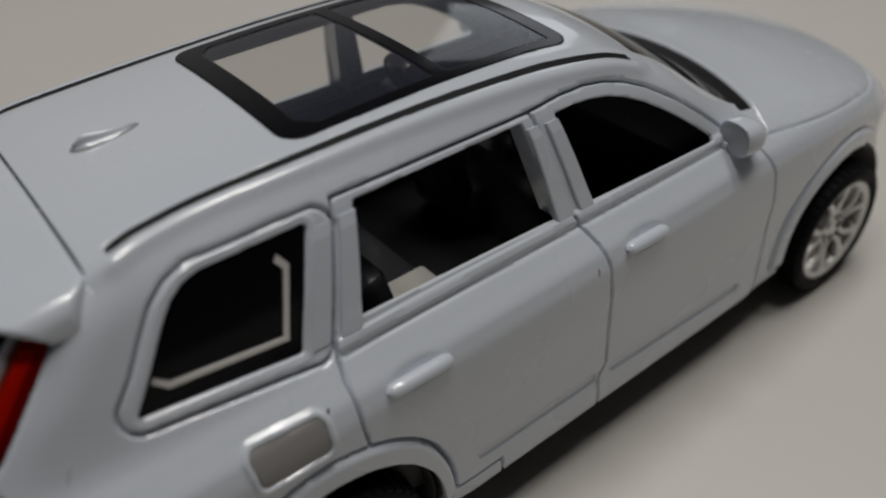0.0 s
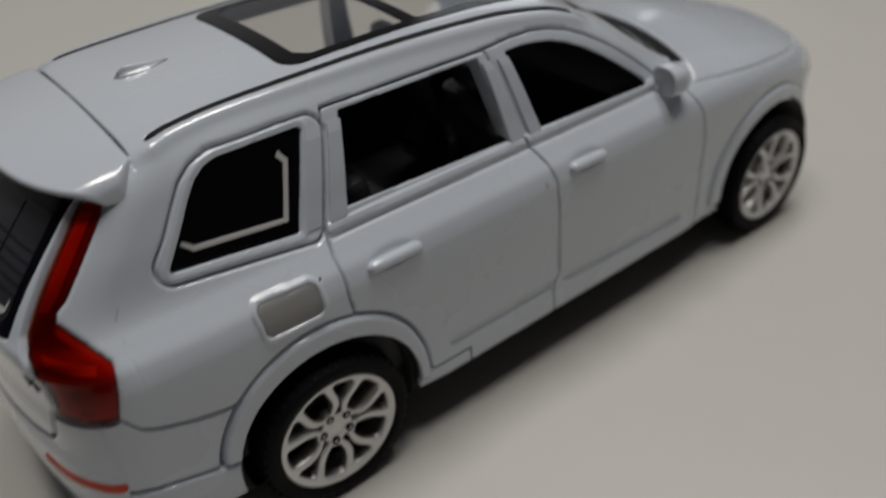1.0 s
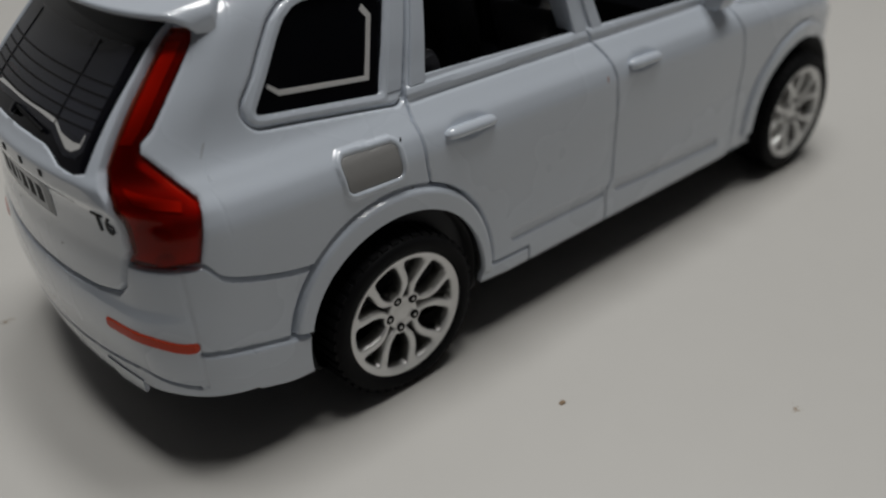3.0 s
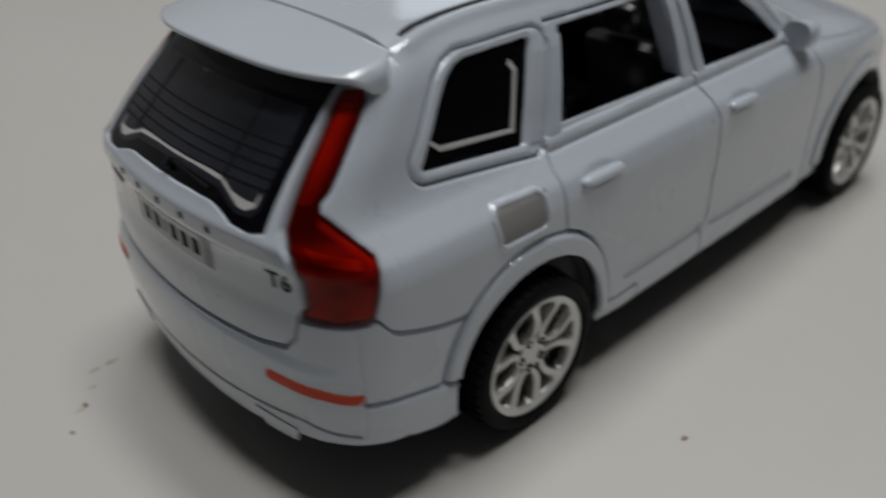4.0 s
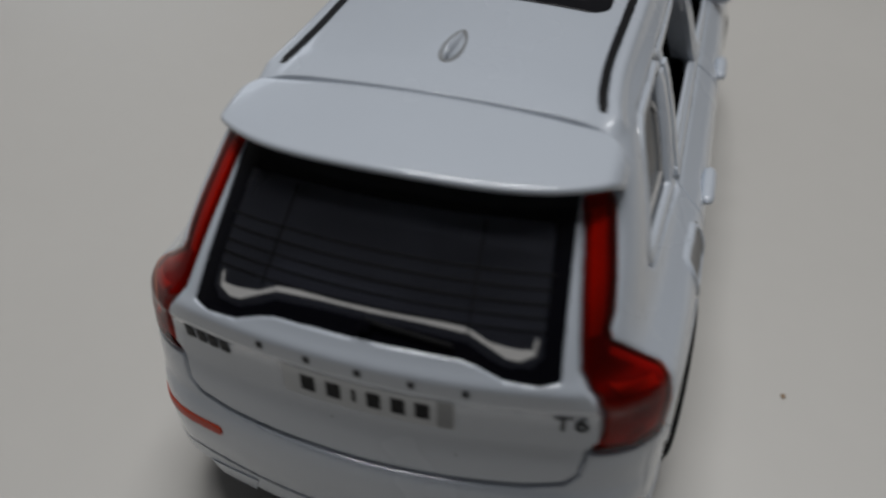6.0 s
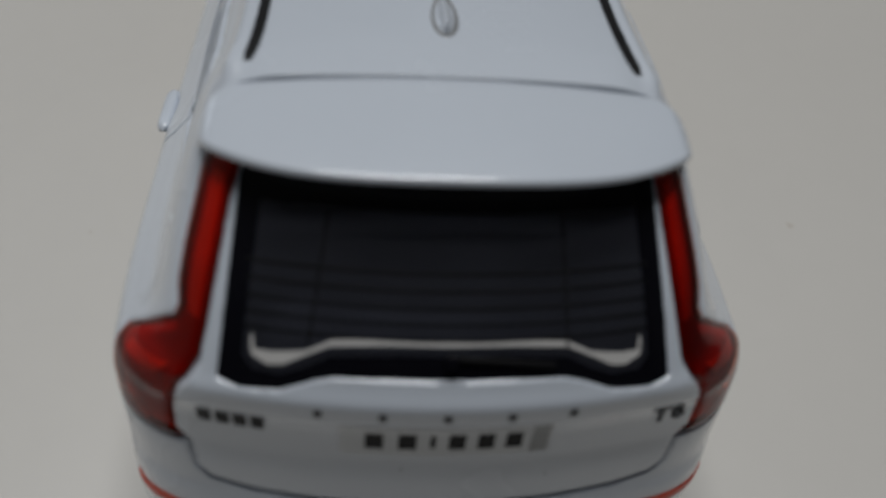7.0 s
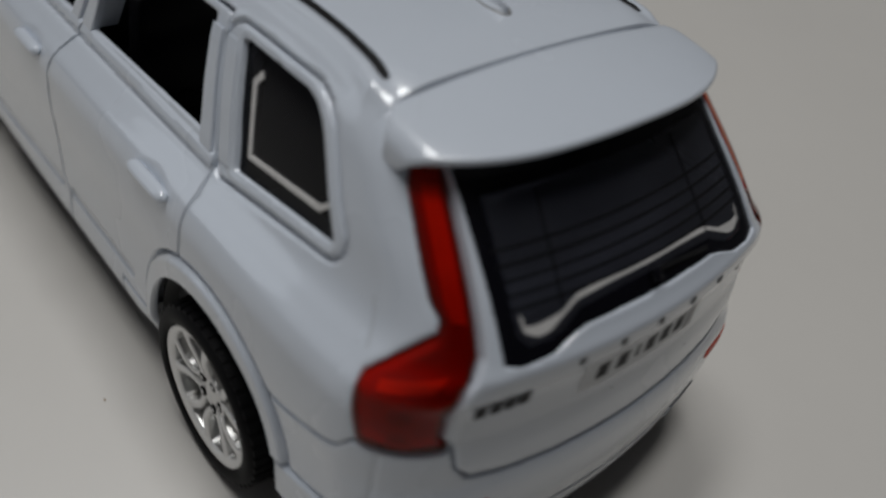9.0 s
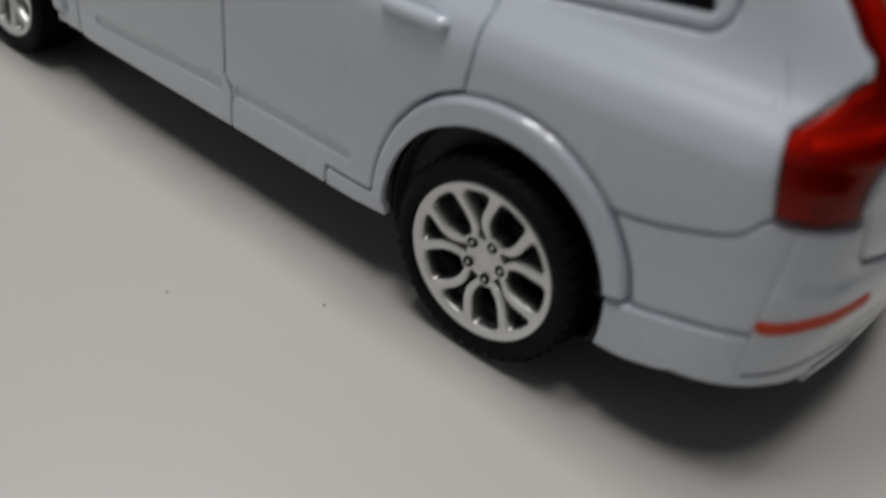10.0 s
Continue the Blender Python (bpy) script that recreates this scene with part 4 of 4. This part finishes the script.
def badge_text(text, y, z, size):
    data = bpy.data.curves.new("badge_text", "FONT")
    data.body, data.size, data.align_x, data.align_y, data.extrude, data.resolution_u = text, size, "CENTER", "CENTER", 0.06, 3
    data.offset = 0.02
    tmp = new("badge_text_curve", data)
    bpy.context.view_layer.update()
    me = bpy.data.meshes.new_from_object(tmp.evaluated_get(bpy.context.evaluated_depsgraph_get()))
    bpy.data.objects.remove(tmp)
    for vert in me.vertices:
        px, py, pz = vert.co
        q = on_tail(y - px, z + py, 0.18 + pz)
        vert.co = [c * 0.001 for c in q]
    me.materials.clear()
    me.materials.append(INK)
    return me


part("badge_text", badge_text("T6", -19.4, 32.05, 3.0), gate, "dark engine badge lettering")

# heating lines on the rear window
for z in (44.3, 43.35, 42.4, 41.5, 40.6):
    part("heating_line", tail_plate("heating_line", MATT_BLACK, [(15.8, z + 0.08), (-15.8, z + 0.08), (-15.8, z - 0.08), (15.8, z - 0.08)], -0.17, -0.10, cols=16, rows=1), gate, "fine black heating line")
for y0, y1 in ((9.6, 11.0), (-8.7, -9.2)):
    part("heating_line", tail_plate("heating_line", MATT_BLACK, [(y0 + 0.09, 47.3), (y0 - 0.09, 47.3), (y1 - 0.09, 40.0), (y1 + 0.09, 40.0)], -0.16, -0.08, cols=1, rows=8), gate, "fine black heating line")
# the light ledge that shows through the lower edge of the rear window
ledge = [(15.5, 39.7), (15.4, 38.75), (14.2, 38.25), (13.0, 38.35), (11.4, 39.0), (9.4, 39.75), (5, 40.0), (0, 40.0)]
lv, lf = [], []
line = ledge + [(-y, z) for y, z in ledge[-2::-1]]
for i, (y, z) in enumerate(line):
    wide = 0.38 + (0.45 if 11.5 < abs(y) < 15 else 0.0)
    lv += [on_tail(y * 0.995, z + 0.22, -0.12), on_tail(y * 0.98, z + 0.22 + wide, -0.12)]
lf = [(2 * i, 2 * i + 1, 2 * i + 3, 2 * i + 2) for i in range(len(line) - 1)]
part("window_ledge", raw_mesh("window_ledge", lv, lf, BRIGHT), gate, "light ledge along the window's lower edge")
# wiper
part("wiper_hub", block("wiper_hub", GLOSS_BLACK, -0.7, 0.7, -0.6, 0.6, 0, 0.8, 0.3, Matrix.Translation(on_tail(0, 39.3, -0.2)) @ pose(0, 0, 0, 0, -50, 0)), gate)
wa, wb = Vector(on_tail(0.2, 39.6, 0.25)), Vector(on_tail(-8.2, 38.95, 0.15))
mid = (wa + wb) / 2
span = (wb - wa).length
part("wiper_arm", block("wiper_arm", RUBBER, -0.2, 0.2, -span / 2, span / 2, -0.2, 0.25, 0.12, Matrix.Translation(mid) @ (wb - wa).to_track_quat("Y", "Z").to_matrix().to_4x4()), gate)

# antenna fin
fin_v, fin_f, ns, nr = [], [], 22, 23
for i in range(ns + 1):
    s = i / ns
    x = -5.7 + 6.7 * s
    z0 = float(ROOF(x)) - 0.12
    w = max(0.05, 0.95 * (1 - abs(2 * s - 0.9) ** 2.6)) if s < 0.95 else 0.05
    h = 0.12 + 1.1 * min(1.0, 0.55 + s * 3.5) * (1 - max(0.0, s - 0.2) / 0.8) ** 0.8
    for j in range(nr):
        ang = math.pi * j / (nr - 1)
        y = w * math.cos(ang)
        ridge = max(0.0, 1 - (abs(y) / (0.5 * w + 0.02)) ** 2)
        fin_v.append((x, y, z0 + h * (0.4 * math.sin(ang) + 0.6 * ridge)))
for i in range(ns):
    for j in range(nr - 1):
        fin_f.append((i * nr + j, i * nr + j + 1, (i + 1) * nr + j + 1, (i + 1) * nr + j))
fin_f.append(tuple(range(nr))[::-1])
fin = part("antenna_fin", raw_mesh("antenna_fin", fin_v, fin_f, WHITE), car, "small white shark-fin antenna on the roof")
# Grey plate that draws the dark outline round the fin's foot.
outline_v = []
for i in range(40):
    ang = 2 * math.pi * i / 40
    x, y = -2.5 + 3.6 * math.cos(ang), 1.2 * math.sin(ang) * (1 - 0.25 * math.cos(ang))
    outline_v += [(x, y, float(ROOF(x)) - 0.3), (x, y, float(ROOF(x)) + 0.03 - 0.0034 * y * y)]
outline_f = [(2 * i, 2 * ((i + 1) % 40), 2 * ((i + 1) % 40) + 1, 2 * i + 1) for i in range(40)] + [tuple(range(1, 80, 2))]
part("fin_outline", raw_mesh("fin_outline", outline_v, outline_f, GREY_PRINT), fin, "thin grey line round the fin's foot")

# under and inside
part("chassis", block("chassis", MATT_BLACK, -24, 112, -19.5, 19.5, 5.5, 12.5, 1.5), car, "black plastic underbody")
for x in (0.8, 94.5):
    for s in (-1, 1):
        liner = lathe("wheel_liner", MATT_BLACK, [(0, 13.6), (-10, 13.2), (-10, 0.2), (-9, 0.2), (-9, 12.4), (0, 13.0)], 48)
        ob = part("wheel_liner", liner, car, "black wheel arch liner")
        ob.matrix_basis = Matrix.Translation((x * 0.001, s * 0.0283, 0.0112 + 0.0012)) @ Matrix.Diagonal((1, s, 1, 1))
        for vert in liner.vertices:
            vert.co.z = max(vert.co.z, -0.004)
part("cabin_floor", block("cabin_floor", CABIN, -26, 80, -26.5, 26.5, 12.0, 15.0, 0.5), car)
for s in (-1, 1):
    part("door_lining", block("door_lining", CABIN, 2, 78, min(s * 24.2, s * 26.6), max(s * 24.2, s * 26.6), 13, 34.5, 0.8), car)
part("dashboard", block("dashboard", CABIN, 62, 78, -22, 22, 15, 35.5, 2.5), car)
part("cargo_tray", block("cargo_tray", GREY_CABIN, -26, 2, -23.5, 23.5, 31, 36.6, 1.5), car, "grey load cover behind the rear seats")


def seat(x, y, w):
    base = part("seat_cushion", block("seat_cushion", SEAT, x - 1, x + 12, y - w / 2, y + w / 2, 17, 24, 1.8), car, "dark moulded toy car seat")
    lean = Matrix.Translation((x, y, 22)) @ pose(0, 0, 0, 0, -14, 0)
    part("backrest", block("backrest", SEAT, -2, 2, -w / 2, w / 2, 0, 18.5, 1.6, lean), base)
    for dy in ((0,) if w < 20 else (-w * 0.33, w * 0.33)):
        part("headrest", block("headrest", SEAT, -1.6, 1.6, dy - 3, dy + 3, 19.3, 24.5, 1.4, lean), base)


seat(46, -10.5, 14)
seat(46, 10.5, 14)
seat(18, 0, 42)
# Pale block paints the bright patch of light on the rear seat.
part("seat_highlight", block("seat_highlight", BRIGHT, 22.0, 30.0, -10.5, -6.0, 23.4, 24.7, 0.6), car, "pale block standing in for the highlight on the rear seat")

# ---- wheels ----
TYRE_R, RIM_R = 11.3, 8.65


def rim_face():
    """Five pairs of spokes that part towards the edge, cut from a disc."""
    nr, na = 40, 300
    rr, aa = np.linspace(0.02, RIM_R, nr), np.linspace(0, 2 * math.pi, na, endpoint=False)
    v = np.stack([(rr[:, None] * np.cos(aa)).ravel(), np.zeros(nr * na), (rr[:, None] * np.sin(aa)).ravel()], 1)
    idx = np.arange(nr * na).reshape(nr, na)
    nxt = np.roll(idx, -1, 1)
    a, b, c, d = idx[:-1].ravel(), idx[1:].ravel(), nxt[1:].ravel(), nxt[:-1].ravel()
    disc = Skin(v, np.concatenate([np.stack([a, b, c], 1), np.stack([a, c, d], 1)]))

    def solid(p):
        r = np.hypot(p[:, 0], p[:, 2])
        ang = np.arctan2(p[:, 2], p[:, 0])
        step = 2 * math.pi / 5
        off = np.abs((ang + step / 2) % step - step / 2)  # from the nearest bolt
        mid = np.radians(curve([0, 2.2, 2.6, 3.0, 3.5, 4.2, 5, 6.5, 8.65], [10, 13, 16, 20, 24, 26, 25, 20.5, 16])(r))
        spoke = r * np.abs(off - mid) - (0.5 + 0.04 * (r - 4))
        inner = np.where(off < mid, r - 3.05, 9)
        hub = r - 2.35
        edge = 7.7 - r
        return -smax(-np.minimum.reduce([spoke, inner, hub]), -edge, 0.8)

    disc.cut(solid)
    disc.mark(solid, 1, [0])
    t = disc.t[disc.lab == 1]
    used, t = np.unique(t, return_inverse=True)
    t = t.reshape(-1, 3)
    p = disc.v[used]
    r = np.hypot(p[:, 0], p[:, 2])
    s = solid(p)
    dish = 1.0 * np.exp(-((r / 3.4) ** 2)) - 0.45 * np.exp(-((r / 1.3) ** 4))
    p[:, 1] = 0.35 - dish + 0.3 * np.clip((r - 7.7) / 0.9, 0, 1) - 0.26 * np.clip(1 + s / 0.28, 0, 1) ** 2
    e = np.concatenate([t[:, [0, 1]], t[:, [1, 2]], t[:, [2, 0]]])
    _, first, count = np.unique(np.sort(e, 1), axis=0, return_index=True, return_counts=True)
    rimline = e[first[count == 1]]
    ids, r2 = np.unique(rimline, return_inverse=True)
    r2 = r2.reshape(-1, 2) + len(p)
    inner = p[ids] - (0, 1.9, 0)
    w = np.concatenate([p, inner])
    t = np.concatenate([t, np.stack([rimline[:, 1], rimline[:, 0], r2[:, 0]], 1), np.stack([rimline[:, 1], r2[:, 0], r2[:, 1]], 1)])
    n = np.cross(w[t[:, 1]] - w[t[:, 0]], w[t[:, 2]] - w[t[:, 0]])
    return w, (t if n[:, 1].sum() > 0 else t[:, ::-1]), (t.max(1) >= len(p))


def build_wheel():
    """A wheel at the origin, its outer face towards +y."""
    root = new("wheel_hub_carrier")
    prof = [(-7.6, 8.3), (-7.9, 9.6), (-7.3, 10.6), (-6.3, 10.95), (-4.0, 11.02), (-0.6, 11.0), (0.3, 10.85), (0.8, 10.5), (1.0, 10.0), (0.95, 9.3), (0.7, 8.85), (0.2, 8.6), (-0.6, 8.2)]
    part("tyre", lathe("tyre", RUBBER, prof, 96), root, "black rubber tyre with a rounded sidewall")
    verts, faces = [], []
    # tread lugs in two staggered rows
    for row, (ya, yb, shift) in enumerate(((-7.2, -4.2, 0.0), (-3.7, 0.45, 0.5))):
        for i in range(44):
            a0, a1 = ((i + shift) / 44) * 2 * math.pi, ((i + shift + 0.6) / 44) * 2 * math.pi
            base = len(verts)
            for r in (10.6, 11.42):
                for ang, sk in ((a0, 0), (a1, 0)):
                    for y in (ya, yb):
                        rr = r - (0.32 if r > 11 and y in (-7.2, 0.45) else 0)
                        verts.append((rr * math.cos(ang), y, rr * math.sin(ang)))
            b = base
            faces += [(b + 4, b + 5, b + 7, b + 6), (b, b + 1, b + 5, b + 4), (b + 2, b + 6, b + 7, b + 3), (b, b + 4, b + 6, b + 2), (b + 1, b + 3, b + 7, b + 5)]
    tread = raw_mesh("tread", verts, faces, RUBBER)
    bm = bmesh.new()
    bm.from_mesh(tread)
    bmesh.ops.recalc_face_normals(bm, faces=bm.faces)
    for e in bm.edges:
        if len(e.link_faces) == 2 and e.calc_face_angle(0) > 0.6:
            e.smooth = False
    bm.to_mesh(tread)
    bm.free()
    tagged(part("tread", tread, root, "rows of small black tread blocks"), kind="stuff")
    v, t, wall = rim_face()
    face = tri_mesh("rim", v, t, SILVER)
    face.materials.append(CHROME)
    face.polygons.foreach_set("material_index", wall.astype(np.int32))
    rim = part("rim", face, root, "satin silver alloy rim with paired spokes")
    part("rim_barrel", lathe("rim_barrel", BARREL, [(0.3, 8.7), (0.45, 8.95), (0.1, 8.9), (-6.0, 8.6), (-6.0, 8.0), (-1.6, 8.05), (-0.2, 8.3)], 72), rim)
    part("rim_backing", lathe("rim_backing", MATT_BLACK, [(-3.6, 0.05), (-3.4, 2.0), (-3.8, 8.2), (-5, 8.2), (-5, 0.05)], 48), rim)
    bolt = lathe("wheel_bolt", MATT_BLACK, [(-1.6, 0.02), (-0.45, 0.02), (-0.45, 0.2), (-0.3, 0.28), (-0.25, 0.42), (-0.3, 0.60), (-1.6, 0.66)], 18)
    tip = lathe("bolt_tip", SILVER, [(-0.6, 0.02), (-0.2, 0.02), (-0.2, 0.16), (-0.3, 0.24), (-0.6, 0.24)], 14)
    for k in range(5):
        ang = 2 * math.pi * k / 5
        ob = part("wheel_bolt", bolt, rim)
        ob.matrix_basis = Matrix.Translation((0.00215 * math.cos(ang), 0.00012, 0.00215 * math.sin(ang)))
        end = part("bolt_tip", tip, rim)
        end.matrix_basis = ob.matrix_basis.copy()
    return root


wheel = build_wheel()
wheel.name = "wheel"
wheel.parent = car
places = [(0.6, -1, 3.6), (0.6, 1, 32.7), (94.6, -1, 30), (94.6, 1, 5)]
for k, (x, s, turn) in enumerate(places):
    m = Matrix.Translation((x * 0.001, s * 0.0297, 0.01142)) @ pose(0, 0, 0, 0, 0, 0 if s > 0 else 180) @ pose(0, 0, 0, 0, turn, 0)
    if k == 0:
        wheel.matrix_basis = m
        tagged(wheel, "black tyre on a satin silver rim")
    else:
        copy_thing(wheel, m)

# ---- table and room ----
bm = bmesh.new()
bmesh.ops.create_cube(bm, size=1, matrix=Matrix.Translation((392, 0, -12.5)) @ Matrix.Diagonal((1016, 900, 25, 1)))
bmesh.ops.bevel(bm, geom=bm.edges[:], offset=3, segments=3, profile=0.5, affect="EDGES")
table = tagged(new("table"), "large white laminate table top", "table", kind="structure")
part("table_top", bm_mesh("table_top", bm, TABLE), table)
for x in (-80, 860):
    for y in (-380, 380):
        part("table_leg", block("table_leg", MIRROR_GREY, x - 20, x + 20, y - 20, y + 20, -730, -25, 2), table)


def slab(name, material, x0, x1, y0, y1, z0, z1, label):
    return tagged(new(name, block(name, material, x0, x1, y0, y1, z0, z1, 0)), label, kind="structure")


slab("floor", FLOOR, -2000, 2400, -2000, 2000, -780, -730, "grey tiled floor")
slab("ceiling", CEILING, -2000, 2400, -2000, 2000, 1900, 1950, "plain white ceiling")
slab("wall_north", WHITE_WALL, -2000, 2400, 2000, 2100, -730, 1900, "plain pale grey wall")
slab("wall_west", DARK_BACK_WALL, -2100, -2000, -2000, 2000, -730, 1900, "unseen back wall, darkened to keep the tail dim")
slab("wall_east", WALL, 2400, 2500, -2000, 2000, -730, 1900, "plain pale grey wall")
slab("wall_south", DIM_WALL, -2000, 2400, -2100, -2000, -730, 1900, "unseen grey wall, darkened to dim the right flank")


def crumb(x, y, r, seed):
    rng = random.Random(seed)
    bm = bmesh.new()
    bmesh.ops.create_icosphere(bm, subdivisions=2, radius=1)
    ph = [rng.uniform(0, 6) for _ in range(3)]
    for vert in bm.verts:
        c = vert.co
        k = 1 + 0.3 * math.sin(3 * c.x + ph[0]) + 0.25 * math.sin(4 * c.y + ph[1])
        vert.co = Vector((c.x * r * k * 1.3, c.y * r * k, max(0.0, c.z + 0.5) * r * 0.5))
        vert.co += Vector((x, y, 0.0))
    return tagged(new("crumb", bm_mesh("crumb", bm, CRUMB)), "tiny brown crumb lying on the white table", "crumb", group="crumbs on the table")


for k, (x, y, r) in enumerate(((12.5, -46.3, 0.33), (-42.2, 16.4, 0.34), (-35.6, 23.0, 0.2), (-37.6, 22.9, 0.15), (-45.8, 12.2, 0.3), (15.6, 36.6, 0.14), (28.5, 47.8, 0.11))):
    crumb(x, y, r, k)


def smear(x, y, long, wide, n, seed):
    """Dry dust of a crumb rubbed along the table: many flat specks in a thin streak."""
    rng = random.Random(seed)
    verts, faces = [], []
    for _ in range(n):
        u, v, r = rng.gauss(0, 0.45) * long, rng.gauss(0, 0.5) * wide, rng.uniform(0.03, 0.085)
        at, k = rng.uniform(0, 6), len(verts)
        for i in range(6):
            w = r * rng.uniform(0.7, 1.2)
            verts.append((x + u + 1.5 * w * math.cos(at + i * 1.047), y + v + w * math.sin(at + i * 1.047), 0.0))
        verts.append((x + u, y + v, r * 0.5))
        faces += [(k + i, k + (i + 1) % 6, k + 6) for i in range(6)]
    return tagged(new("smear", raw_mesh("smear", verts, faces, CRUMB)), "faint brown smear of crumb dust on the white table", "smear", group="smears on the table", kind="stuff")


for k, (x, y, long, wide, n) in enumerate(((-35.4, 23.1, 1.3, 0.35, 60), (-37.9, 22.9, 1.2, 0.3, 40), (-39.7, 19.4, 0.7, 0.3, 22), (-43.0, 15.9, 0.9, 0.3, 40), (33.0, -67.0, 0.8, 0.5, 40))):
    smear(x, y, long, wide, n, 50 + k)
